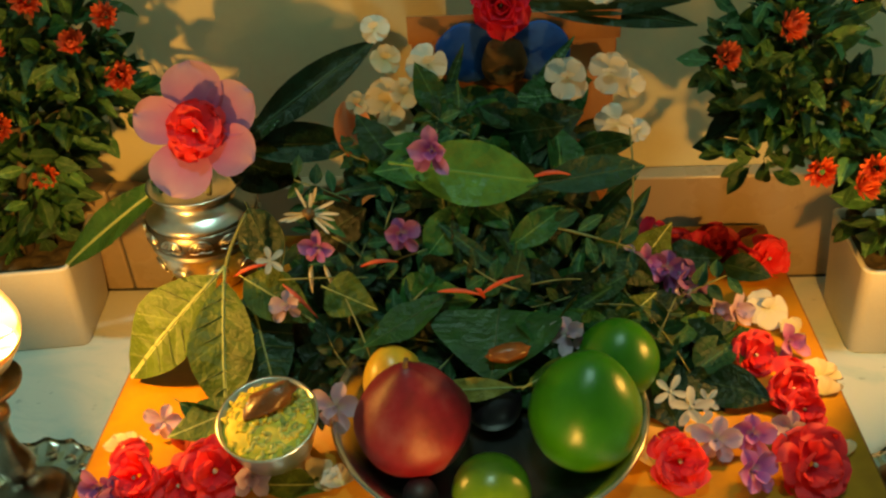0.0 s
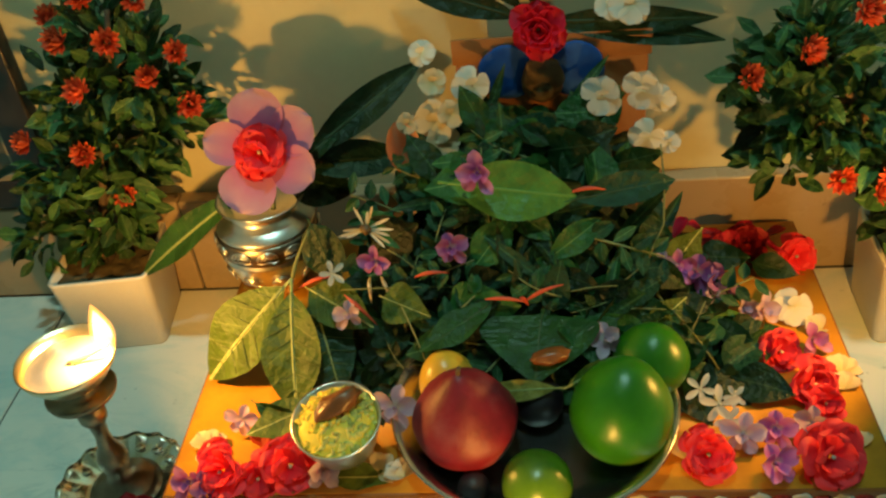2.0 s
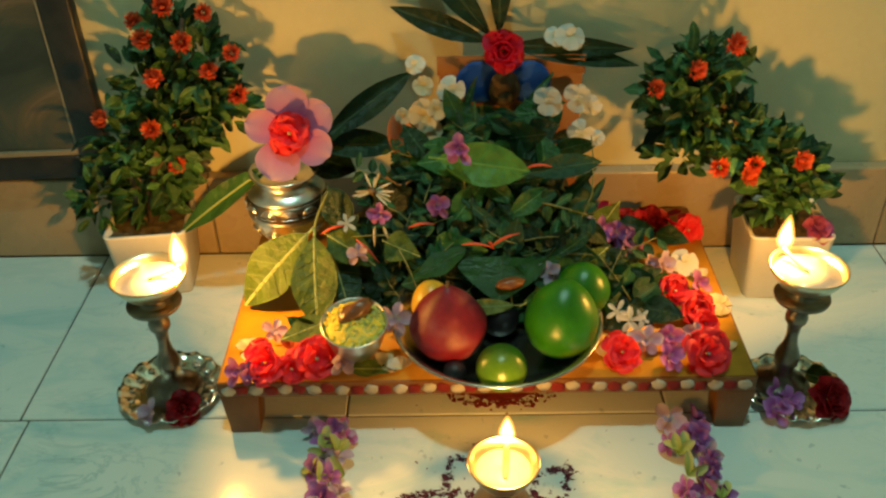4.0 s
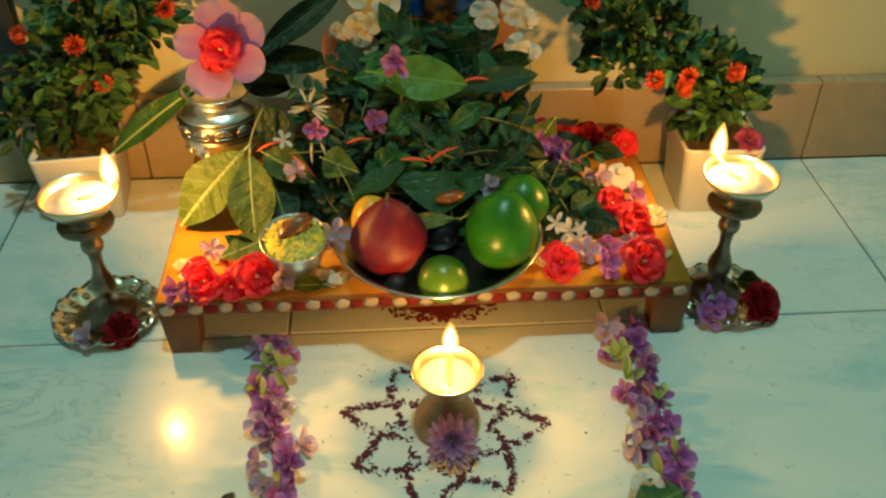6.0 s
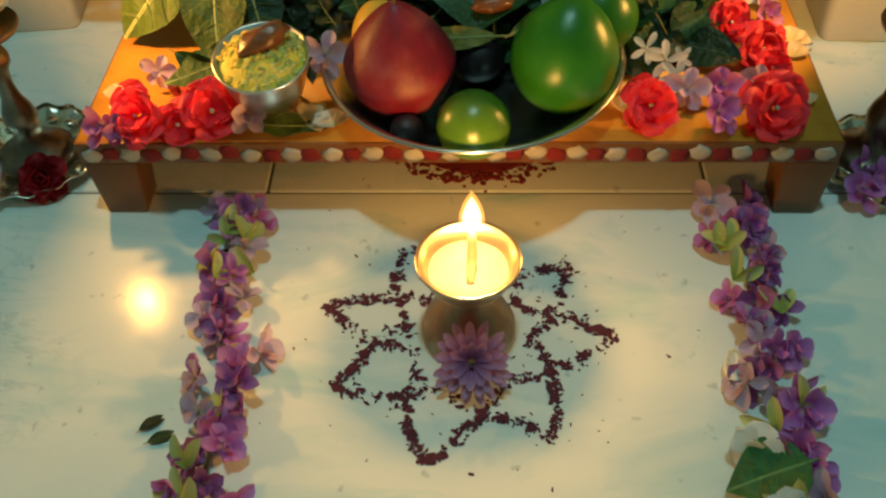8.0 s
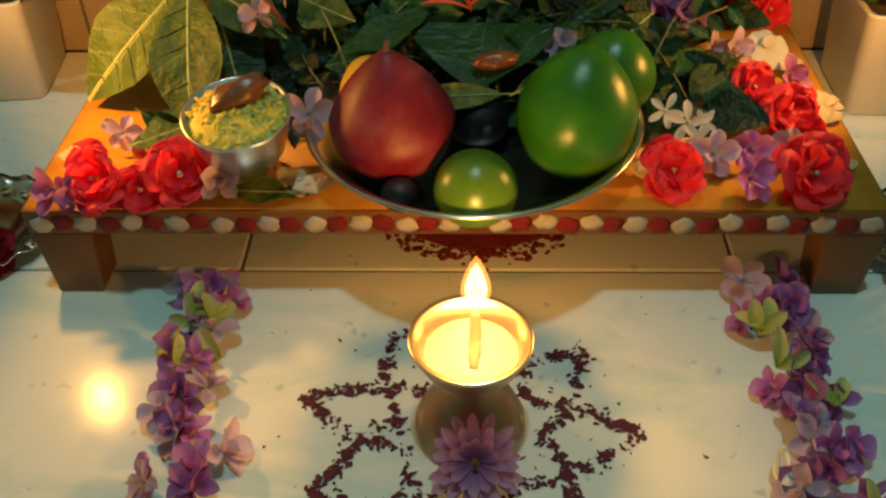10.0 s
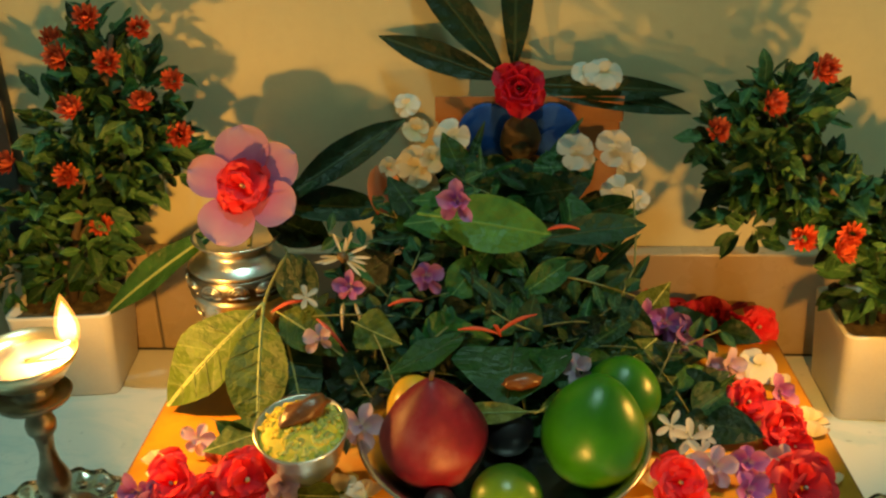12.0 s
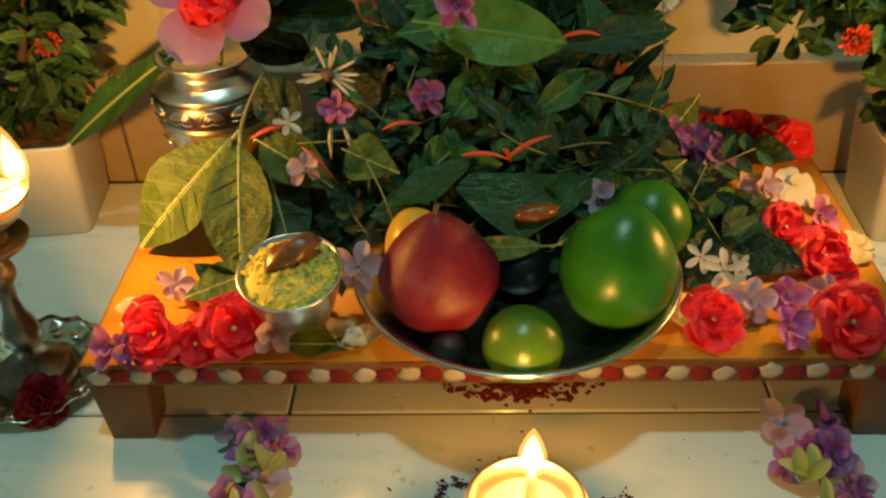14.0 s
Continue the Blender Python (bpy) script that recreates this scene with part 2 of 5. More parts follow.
STEM_RED = varied("red_stamen", (0.50, 0.05, 0.03), (0.65, 0.12, 0.06), 0.55)

LEAF_PLASTIC = leaf_material("plastic_leaf_green", (0.042, 0.120, 0.038), (0.12, 0.22, 0.08), 0.42, 0.5)
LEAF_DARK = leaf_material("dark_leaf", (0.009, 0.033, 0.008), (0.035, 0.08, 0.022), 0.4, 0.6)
LEAF_MID = leaf_material("mid_green_leaf", (0.017, 0.064, 0.014), (0.07, 0.14, 0.04), 0.4, 0.55)
LEAF_TEAL = leaf_material("bluish_leaf", (0.010, 0.050, 0.022), (0.035, 0.10, 0.045), 0.5, 0.2)
LEAF_LIGHT = leaf_material("fresh_light_leaf", (0.085, 0.24, 0.045), (0.12, 0.29, 0.06), 0.4, 0.05, veins=40)
LEAF_YELLOW = leaf_material("yellow_green_leaf", (0.075, 0.118, 0.012), (0.50, 0.54, 0.20), 0.5, 0.15, veins=20, blotch=(0.12, 0.155, 0.018))
LEAF_LOBE = leaf_material("yellowing_green_leaf", (0.066, 0.108, 0.012), (0.40, 0.46, 0.16), 0.5, 0.1, veins=20, blotch=(0.12, 0.16, 0.02))
LEAF_BETEL = leaf_material("betel_leaf_green", (0.016, 0.075, 0.018), (0.03, 0.10, 0.03), 0.34, 0.1, veins=14)
LEAF_MANGO = leaf_material("long_dark_leaf", (0.011, 0.034, 0.010), (0.045, 0.08, 0.03), 0.5, 0.15, veins=60)
LEAF_LONG = leaf_material("long_green_leaf", (0.034, 0.095, 0.015), (0.18, 0.26, 0.08), 0.4, 0.05, veins=70)
LEAF_BRIGHT = leaf_material("sunlit_green_leaf", (0.026, 0.105, 0.022), (0.10, 0.20, 0.06), 0.42, 0.4)
LEAF_FOLD = leaf_material("ochre_leaf_back", (0.30, 0.26, 0.05), (0.4, 0.38, 0.12), 0.5, 0.05)

P_RED = petal_material("red_petals", (0.78, 0.014, 0.034), (0.89, 0.028, 0.058), (0.92, 0.065, 0.095), 0.022, sheer=0.5)
P_ROSE = petal_material("crimson_petals", (0.42, 0.004, 0.02), (0.68, 0.008, 0.045), (0.76, 0.02, 0.07), 0.022)
P_DARKRED = petal_material("maroon_petals", (0.16, 0.003, 0.008), (0.30, 0.006, 0.012), (0.36, 0.012, 0.02), 0.02)
P_PINK = petal_material("pink_petals", (0.46, 0.05, 0.18), (0.54, 0.17, 0.40), (0.52, 0.32, 0.52), 0.05, spread=0.02)
P_VIOLET = petal_material("violet_orchid_petals", (0.72, 0.58, 0.42), (0.38, 0.08, 0.37), (0.50, 0.21, 0.52), 0.016, spread=0.3)
P_LILAC = petal_material("pale_lilac_petals", (0.68, 0.64, 0.40), (0.54, 0.36, 0.52), (0.64, 0.50, 0.62), 0.016, spread=0.2)
P_MAUVE = petal_material("mauve_daisy_petals", (0.06, 0.006, 0.035), (0.42, 0.14, 0.31), (0.58, 0.31, 0.47), 0.022)
P_WHITE = petal_material("white_petals", (0.66, 0.66, 0.38), (0.78, 0.76, 0.66), (0.82, 0.80, 0.74), 0.014)
P_CREAM = petal_material("cream_petals", (0.62, 0.52, 0.22), (0.72, 0.60, 0.36), (0.76, 0.66, 0.48), 0.018)
P_LIMEY = petal_material("greenish_sepals", (0.34, 0.40, 0.05), (0.48, 0.52, 0.12), (0.56, 0.56, 0.22), 0.02)
P_PEACH = petal_material("peach_petals", (0.60, 0.10, 0.03), (0.70, 0.24, 0.12), (0.74, 0.36, 0.22), 0.04)
P_ORANGE = petal_material("orange_petals", (0.45, 0.04, 0.018), (0.68, 0.11, 0.045), (0.80, 0.20, 0.08), 0.016)


def glowing(name, stops, strength):
    m = bpy.data.materials.new(name)
    m.use_nodes = True
    nt = m.node_tree
    nt.nodes.remove(nt.nodes["Principled BSDF"])
    e = nt.nodes.new("ShaderNodeEmission")
    co = coords_of(nt, "Generated")
    xyz = nt.nodes.new("ShaderNodeSeparateXYZ")
    nt.links.new(co, xyz.inputs[0])
    nt.links.new(ramp(nt, xyz.outputs["Z"], stops), e.inputs["Color"])
    e.inputs["Strength"].default_value = strength
    nt.links.new(e.outputs[0], nt.nodes["Material Output"].inputs["Surface"])
    return m


def burning(name, stops, strength):
    """Glowing gas: it adds light and lets light through."""
    m = glowing(name, stops, strength)
    nt = m.node_tree
    add = nt.nodes.new("ShaderNodeAddShader")
    nt.links.new(nt.nodes["Emission"].outputs[0], add.inputs[0])
    nt.links.new(nt.nodes.new("ShaderNodeBsdfTransparent").outputs[0], add.inputs[1])
    nt.links.new(add.outputs[0], nt.nodes["Material Output"].inputs["Surface"])
    return m


FLAME_MAT = burning("flame_mantle", [(0.0, (0.25, 0.06, 0.01)), (0.3, (1.0, 0.42, 0.08)), (1.0, (1.0, 0.36, 0.05))], 0.75)
FLAME_CORE = burning("flame_core", [(0.0, (0.5, 0.16, 0.03)), (0.25, (1.0, 0.68, 0.24)), (1.0, (1.0, 0.62, 0.18))], 2.2)
DIFFUSER = glowing("lamp_diffuser", [(0.0, (0.54, 0.97, 0.90)), (1.0, (0.54, 0.97, 0.90))], 6.0)


# ---- mesh builders ----
def mesh_of(bm, name, mat, smooth=True):
    me = bpy.data.meshes.new(name)
    bm.normal_update()
    bm.to_mesh(me)
    bm.free()
    for p in me.polygons:
        p.use_smooth = smooth
    for mm in (mat if isinstance(mat, (list, tuple)) else [mat]):
        me.materials.append(mm)
    return me


def part(name, bm, mat, parent, label="", m=None, smooth=True):
    ob = new(name, mesh_of(bm, name, mat, smooth) if isinstance(bm, bmesh.types.BMesh) else bm)
    if parent:
        ob.parent = parent
    if m is not None:
        ob.matrix_basis = m
    return tagged(ob, label)


def thing(name, loc, label, category, group="", turn=0.0):
    ob = new(name)
    ob.empty_display_size = 0.01
    ob.matrix_basis = pose(*loc, 0, 0, turn)
    return tagged(ob, label, category, group)


def orient(loc, normal, up=(0, 0, 1), s=1.0, spin=0.0):
    """Local z along the normal, local y as near to up as can be."""
    z = Vector(normal).normalized()
    y = Vector(up) - z * Vector(up).dot(z)
    if y.length < 1e-4:
        y = Vector((0, 1, 0)) - z * z.y
    y.normalize()
    x = y.cross(z)
    r = Matrix((x, y, z)).transposed().to_4x4()
    sc = s if isinstance(s, (tuple, list)) else (s, s, s)
    return Matrix.Translation(loc) @ r @ pose(0, 0, 0, 0, 0, spin) @ Matrix.Diagonal((*sc, 1))


def along(base, tip, normal=(0, -0.7, 0.7), width=1.0):
    """The pose of a unit leaf that runs from base to tip."""
    b, t = Vector(base), Vector(tip)
    y = (t - b)
    s = y.length
    y.normalize()
    z = Vector(normal) - y * Vector(normal).dot(y)
    z.normalize()
    x = y.cross(z)
    return Matrix.Translation(b) @ Matrix((x, y, z)).transposed().to_4x4() @ Matrix.Diagonal((s * width, s, s, 1))


def box(bm, x0, x1, y0, y1, z0, z1, bevel=0.0, segs=2):
    r = bmesh.ops.create_cube(bm, size=1)
    bmesh.ops.scale(bm, vec=(x1 - x0, y1 - y0, z1 - z0), verts=r["verts"])
    bmesh.ops.translate(bm, vec=((x0 + x1) / 2, (y0 + y1) / 2, (z0 + z1) / 2), verts=r["verts"])
    if bevel:
        es = list({e for v in r["verts"] for e in v.link_edges})
        bmesh.ops.bevel(bm, geom=es, offset=bevel, segments=segs, affect="EDGES", profile=0.5)
    return bm


def lathe(bm, profile, segs=40, wobble=0.0, lobes=0):
    """Turns a profile of (radius, height) about z."""
    rings = []
    for r, z in profile:
        ring = []
        for i in range(segs):
            a = 2 * math.pi * i / segs
            k = 1 + wobble * math.cos(lobes * a) * min(1.0, r / 0.03) if lobes else 1
            ring.append(bm.verts.new((r * k * math.cos(a), r * k * math.sin(a), z)))
        rings.append(ring)
    for a, b in zip(rings, rings[1:]):
        for i in range(segs):
            bm.faces.new((a[i], a[(i + 1) % segs], b[(i + 1) % segs], b[i]))
    if profile[0][0] > 1e-5:
        bm.faces.new(rings[0][::-1])
    if profile[-1][0] > 1e-5:
        bm.faces.new(rings[-1])
    bmesh.ops.remove_doubles(bm, verts=bm.verts, dist=1e-6)
    return bm


def tube(bm, pts, radii, segs=6):
    """A tapered round rod along points."""
    pts = [Vector(p) for p in pts]
    if isinstance(radii, (int, float)):
        radii = [radii] * len(pts)
    rings = []
    for i, p in enumerate(pts):
        d = (pts[min(i + 1, len(pts) - 1)] - pts[max(i - 1, 0)]).normalized()
        u = d.orthogonal().normalized()
        w = d.cross(u)
        if rings:
            old = rings[-1][0].co - pts[i - 1]
            u = (old - d * old.dot(d)).normalized()
            w = d.cross(u)
        rings.append([bm.verts.new(p + radii[i] * (math.cos(2 * math.pi * k / segs) * u + math.sin(2 * math.pi * k / segs) * w)) for k in range(segs)])
    for a, b in zip(rings, rings[1:]):
        for k in range(segs):
            bm.faces.new((a[k], a[(k + 1) % segs], b[(k + 1) % segs], b[k]))
    bm.faces.new(rings[0][::-1])
    bm.faces.new(rings[-1])
    return bm


def arc(p, q, sag, n=8):
    p, q, sag = Vector(p), Vector(q), Vector(sag)
    return [p.lerp(q, i / n) + sag * math.sin(math.pi * i / n) for i in range(n + 1)]


LEAF_SHAPES = {"lance": (0.22, 1.0, 0.85), "elliptic": (0.40, 1.0, 0.8), "ovate": (0.56, 0.75, 0.95), "heart": (0.80, 0.55, 0.95), "narrow": (0.17, 0.9, 0.9)}


def leaf_bm(shape="elliptic", fold=0.25, curl=0.15, twist=0.0, stalk=0.08, nv=9, wave=0.0):
    """A leaf of length one from the origin along y, folded at its midrib, with a short stalk."""
    w, early, late = LEAF_SHAPES[shape]
    bm = bmesh.new()
    rows = []
    us = (-1, -0.5, 0, 0.5, 1)
    for i in range(nv + 1):
        t = i / nv
        half = 0.5 * w * (math.sin(math.pi * t ** early) ** late) if 0 < i < nv else 0.004
        y = stalk + (1 - stalk) * t
        row = []
        for u in us:
            x = half * u
            z = fold * abs(x) - curl * t * t + twist * x * t + wave * half * math.sin(11 * t + 2 * u) * abs(u)
            row.append(bm.verts.new((x, y - 0.25 * curl * t * t, z)))
        rows.append(row)
    for a, b in zip(rows, rows[1:]):
        for k in range(4):
            bm.faces.new((a[k], a[k + 1], b[k + 1], b[k]))
    if stalk > 0:
        tube(bm, [(0, 0, 0), (0, stalk + 0.06, 0.0)], [0.012, 0.008], 5)
    return bm


MESHES = {}


def leaf_mesh(shape, mat, kind=0):
    key = (shape, mat.name, kind)
    if key not in MESHES:
        fold, curl, twist, wave = [(0.25, 0.12, 0.0, 0.10), (0.55, 0.25, 0.3, 0.15), (0.1, -0.1, -0.2, 0.2), (0.8, 0.35, -0.3, 0.1)][kind % 4]
        MESHES[key] = mesh_of(leaf_bm(shape, fold, curl, twist, 0.08, 9, wave), "leaf", mat)
    return MESHES[key]


def petal(bm, m, length, width, cup=0.3, back=0.0, ruffle=0.0, notch=0.0, nv=5, nu=4, full=0.62, ph=0.0, mi=0):
    """One petal from the origin along y under the pose m."""
    rows = []
    for i in range(nv + 1):
        t = 0.45 * i / nv + 0.55 * math.sin(math.pi / 2 * i / nv)
        wide = 0.2 + 0.8 * math.sin(math.pi / 2 * t / full) if t < full else math.sqrt(max(0.0, 1 - ((t - full) / (1 - full)) ** 2))
        half = 0.5 * width * max(wide, 0.06)
        row = []
        for j in range(nu + 1):
            u = 2 * j / nu - 1
            y = length * (t - notch * (1 - abs(u)) * max(0, t - 0.8) * 3)
            z = cup * half * u * u + back * length * t * t + ruffle * length * t * t * math.sin(5.3 * u + 3 * t + ph)
            row.append(bm.verts.new(m @ Vector((half * u, y, z))))
        rows.append(row)
    for a, b in zip(rows, rows[1:]):
        for j in range(nu):
            bm.faces.new((a[j], a[j + 1], b[j + 1], b[j])).material_index = mi
    return bm


def ring_of_petals(bm, n, tilt, length, width, lift=0.0, r0=0.0, jitter=6, rg=rnd, mi=0, **kw):
    for i in range(n):
        a = 360 * i / n + rg.uniform(-jitter, jitter)
        m = pose(0, 0, lift, 0, 0, a) @ pose(0, r0, 0, tilt + rg.uniform(-jitter, jitter))
        petal(bm, m, length * rg.uniform(0.9, 1.1), width, ph=rg.uniform(0, 6), mi=mi, **kw)
    return bm


def blob(bm, r, scale=(1, 1, 1), sub=2, rough=0.0, seed=0.0, at=(0, 0, 0), mi=0):
    g = bmesh.ops.create_icosphere(bm, subdivisions=sub, radius=1)
    for v in g["verts"]:
        k = 1 + rough * noise.noise(v.co * 2.3 + Vector((seed, seed * 1.7, 0)))
        v.co = Vector((v.co.x * scale[0], v.co.y * scale[1], v.co.z * scale[2])) * r * k + Vector(at)
    for f in {f for v in g["verts"] for f in v.link_faces}:
        f.material_index = mi
    return bm


def carnation(rg, size=0.02):
    """A loose, crumpled head of broad petals that overlap at random."""
    bm = bmesh.new()
    for k in range(17):
        t = k / 16
        m = pose(0, 0, 0.005 + 0.004 * t, 0, 0, 137.5 * k + rg.uniform(-30, 30)) @ pose(0, 0.0015, 0, 2 + 62 * t + rg.uniform(-16, 16), rg.uniform(-22, 22))
        ln = size * (1.05 - 0.42 * t) * rg.uniform(0.85, 1.12)
        petal(bm, m, ln, ln * rg.uniform(1.0, 1.35), cup=rg.uniform(-0.2, 0.3), back=rg.uniform(-0.25, 0.1), ruffle=rg.uniform(0.08, 0.2), notch=rg.uniform(0.0, 0.5), nv=6, nu=8, full=0.66, ph=rg.uniform(0, 6))
    return bm


def rose(rg, size=0.022):
    bm = bmesh.new()
    for k, (n, tilt, ln, w) in enumerate([(6, 8, 1.0, 1.0), (6, 32, 0.86, 0.95), (5, 55, 0.7, 0.85), (4, 72, 0.55, 0.7), (3, 84, 0.45, 0.5)]):
        ring_of_petals(bm, n, tilt, size * ln, size * w, lift=0.004 + 0.001 * k, r0=0.001, jitter=8, rg=rg, cup=0.7, back=-0.08, ruffle=0.04, full=0.64, nu=6)
    return bm


def orchid(rg, size=0.015):
    bm = bmesh.new()
    for i, (a, w, t) in enumerate([(0, 0.62, 12), (75, 0.9, 20), (-75, 0.9, 20), (140, 0.6, 14), (-140, 0.6, 14)]):
        petal(bm, pose(0, 0, 0.004, 0, 0, a + rg.uniform(-8, 8)) @ pose(0, 0.001, 0, t + rg.uniform(-22, 34)), size * rg.uniform(0.75, 1.12), size * w * rg.uniform(0.8, 1.1), cup=0.45, back=-0.1, ruffle=0.05, ph=rg.uniform(0, 6))
    petal(bm, pose(0, 0, 0.005, 50, 0, 180), size * 0.7, size * 0.55, cup=0.9, back=0.3)
    tube(bm, [(0, 0, 0.004), (0, 0.001, 0.008)], [0.0014, 0.0008], 5)
    return bm


def bell(rg, size=0.015):
    """A loose broad-petalled white blossom."""
    bm = bmesh.new()
    for k, (n, tilt, ln, w) in enumerate([(5, 10, 1.0, 1.0), (1, 50, 0.5, 0.6)]):
        ring_of_petals(bm, n, tilt, size * ln, size * w * 1.2, lift=0.004 + 0.001 * k, r0=0.0005, jitter=22, rg=rg, cup=0.12, back=-0.18, ruffle=0.05, nu=6)
    return bm


def sepals(rg, size=0.02):
    """Two narrow green-yellow sepals."""
    bm = bmesh.new()
    for a in (-24, 30):
        petal(bm, pose(0, 0, 0.003, 0, 0, a + rg.uniform(-12, 12)) @ pose(0, 0, 0, 8), size * rg.uniform(0.85, 1.1), size * 0.42, cup=0.6, back=-0.1, full=0.5)
    return bm


def bud_bm(rg, size=0.022):
    bm = bmesh.new()
    for n, tilt, ln in ((5, 78, 1.0), (4, 84, 0.9)):
        ring_of_petals(bm, n, tilt, size * ln, size * 0.5, r0=0.002, jitter=6, rg=rg, cup=0.9, back=0.12, full=0.45)
    return bm


def jasmine(rg, size=0.012, width=0.42):
    bm = bmesh.new()
    ring_of_petals(bm, 5, 14, size, size * width, lift=0.006, r0=0.0005, jitter=7, rg=rg, cup=0.2, back=-0.15)
    tube(bm, [(0, 0, 0.007), (0, 0.002, -0.001), (0.001, 0.005, -0.006)], [0.0012, 0.0009, 0.0008], 5)
    return bm


def daisy(rg, size=0.021):
    bm = bmesh.new()
    for k, (n, tilt, ln) in enumerate([(17, 2, 1.0), (15, 14, 0.86), (12, 30, 0.66)]):
        ring_of_petals(bm, n, tilt, size * ln, size * 0.26, lift=0.004 + 0.0012 * k, r0=0.002, jitter=4, rg=rg, cup=0.5, back=0.12, full=0.72)
    return bm


def tuft(rg, size=0.011):
    """A small artificial flower head: a ball of narrow upright petals."""
    bm = bmesh.new()
    for n, tilt, ln in [(12, 28, 0.8), (13, 46, 0.95), (12, 62, 1.0), (9, 76, 1.0), (5, 86, 0.95)]:
        ring_of_petals(bm, n, tilt, size * ln, size * 0.24, lift=0.002, r0=0.0022, jitter=9, rg=rg, cup=0.4, back=0.12, full=0.6)
    return bm


def variants(maker, mat, name, count, seed, *args):
    return [mesh_of(maker(random.Random(seed + i), *args), name, mat) for i in range(count)]


CARNATION = variants(carnation, P_RED, "petals", 3, 1)
DARKROSE = variants(rose, P_DARKRED, "petals", 2, 5, 0.018)
ROSE = variants(rose, P_ROSE, "petals", 2, 9, 0.022)
ORCHID = variants(orchid, P_VIOLET, "petals", 5, 20)
ORCHID_PALE = variants(orchid, P_LILAC, "petals", 4, 30)
JASMINE = variants(jasmine, P_WHITE, "petals", 3, 40)
WHITE_BELL = variants(bell, P_WHITE, "petals", 3, 50, 0.0155)
CREAM_BELL = variants(bell, P_CREAM, "petals", 2, 55, 0.0155)
TUFT = variants(tuft, P_ORANGE, "petals", 3, 60)
DAISY = variants(daisy, P_MAUVE, "petals", 1, 70)
SEPAL = variants(sepals, P_LIMEY, "petals", 2, 80)


def flower(name, mesh, m, label, category="flower", group="", heart=None):
    """A loose flower head with its petals and, where it shows, its heart."""
    ob = new(name)
    ob.empty_display_size = 0.01
    loc, rot, sc = m.decompose()
    ob.matrix_basis = m
    tagged(ob, label, category, group)
    part("petals", mesh, None, ob)
    if heart:
        part("heart", blob(bmesh.new(), 0.0016, (1, 1, 0.8), 1, 0.3, rnd.random(), (0, 0, 0.012)), heart, ob)
    return ob

# ---- the room ----
WALL_Y, SKIRT_Y, SKIRT_Z = 0.290, 0.273, 0.103
X0, X1, Y0, TOP = -1.6, 1.6, -2.4, 2.7


def structure(name, bm, mat, label, smooth=False):
    return tagged(part(name, bm, mat, None, smooth=smooth), label, "", "", "structure")


structure("wall_north", box(bmesh.new(), X0, X1, WALL_Y, WALL_Y + 0.12, 0.0, TOP), WALL, "cream painted wall behind the altar")
structure("wall_south", box(bmesh.new(), X0, X1, Y0 - 0.12, Y0, 0.0, TOP), PLASTER, "plain pale wall across the room")
structure("wall_west", box(bmesh.new(), X0 - 0.12, X0, Y0 - 0.12, WALL_Y + 0.12, 0.0, TOP), PLASTER, "plain pale side wall")
structure("wall_east", box(bmesh.new(), X1, X1 + 0.12, Y0 - 0.12, WALL_Y + 0.12, 0.0, TOP), PLASTER, "plain pale side wall")
structure("ceiling", box(bmesh.new(), X0 - 0.12, X1 + 0.12, Y0 - 0.12, WALL_Y + 0.12, TOP, TOP + 0.1), PLASTER, "plain pale ceiling")
floor = structure("floor", box(bmesh.new(), X0, X1, Y0, WALL_Y, -0.05, -0.0016), GROUT, "pale marble tile floor with dark joints")

fixture = thing("ceiling_lamp", (0.0, -0.28, 2.7), "round white ceiling lamp", "lamp")
part("body", lathe(bmesh.new(), [(0.0, -0.03), (0.085, -0.03), (0.09, -0.025), (0.09, 0.0), (0.0, 0.0)], 40), POT_WHITE, fixture)
part("diffuser", lathe(bmesh.new(), [(0.0, -0.07), (0.04, -0.066), (0.068, -0.05), (0.08, -0.0305), (0.0, -0.0305)], 40), DIFFUSER, fixture)

# ---- the low table ----
TX0, TX1, TY0, TY1, TZ, THICK = -0.259, 0.218, -0.021, 0.262, 0.062, 0.0165
table = thing("low_table", (0, 0, 0), "low wooden altar stool painted ochre with dotted edge", "table")
part("tabletop", box(bmesh.new(), TX0, TX1, TY0, TY1, TZ - THICK, TZ, 0.0015), TABLE_WOOD, table)
part("top_paint", box(bmesh.new(), TX0 + 0.002, TX1 - 0.002, TY0 + 0.002, TY1 - 0.002, TZ - 0.001, TZ + 0.0006), OCHRE, table, "worn ochre-orange painted top")


def leg_bm(cx, cy):
    bm = box(bmesh.new(), cx - 0.0135, cx + 0.0135, cy - 0.013, cy + 0.013, 0.0, TZ - THICK - 0.0002, 0.0015)
    for v in bm.verts:
        if v.co.z > 0.03:
            v.co.x += 0.004 * (1 if v.co.x > cx else -1)
    return bm


for lx in (TX0 + 0.018, TX1 - 0.016):
    for ly in (TY0 + 0.014, TY1 - 0.016):
        part("leg", leg_bm(lx, ly), TABLE_WOOD, table)


def dab(seed):
    bm = blob(bmesh.new(), 1.0, (0.0066, 0.0011, 0.0054), 2, 0.6, seed)
    return bm


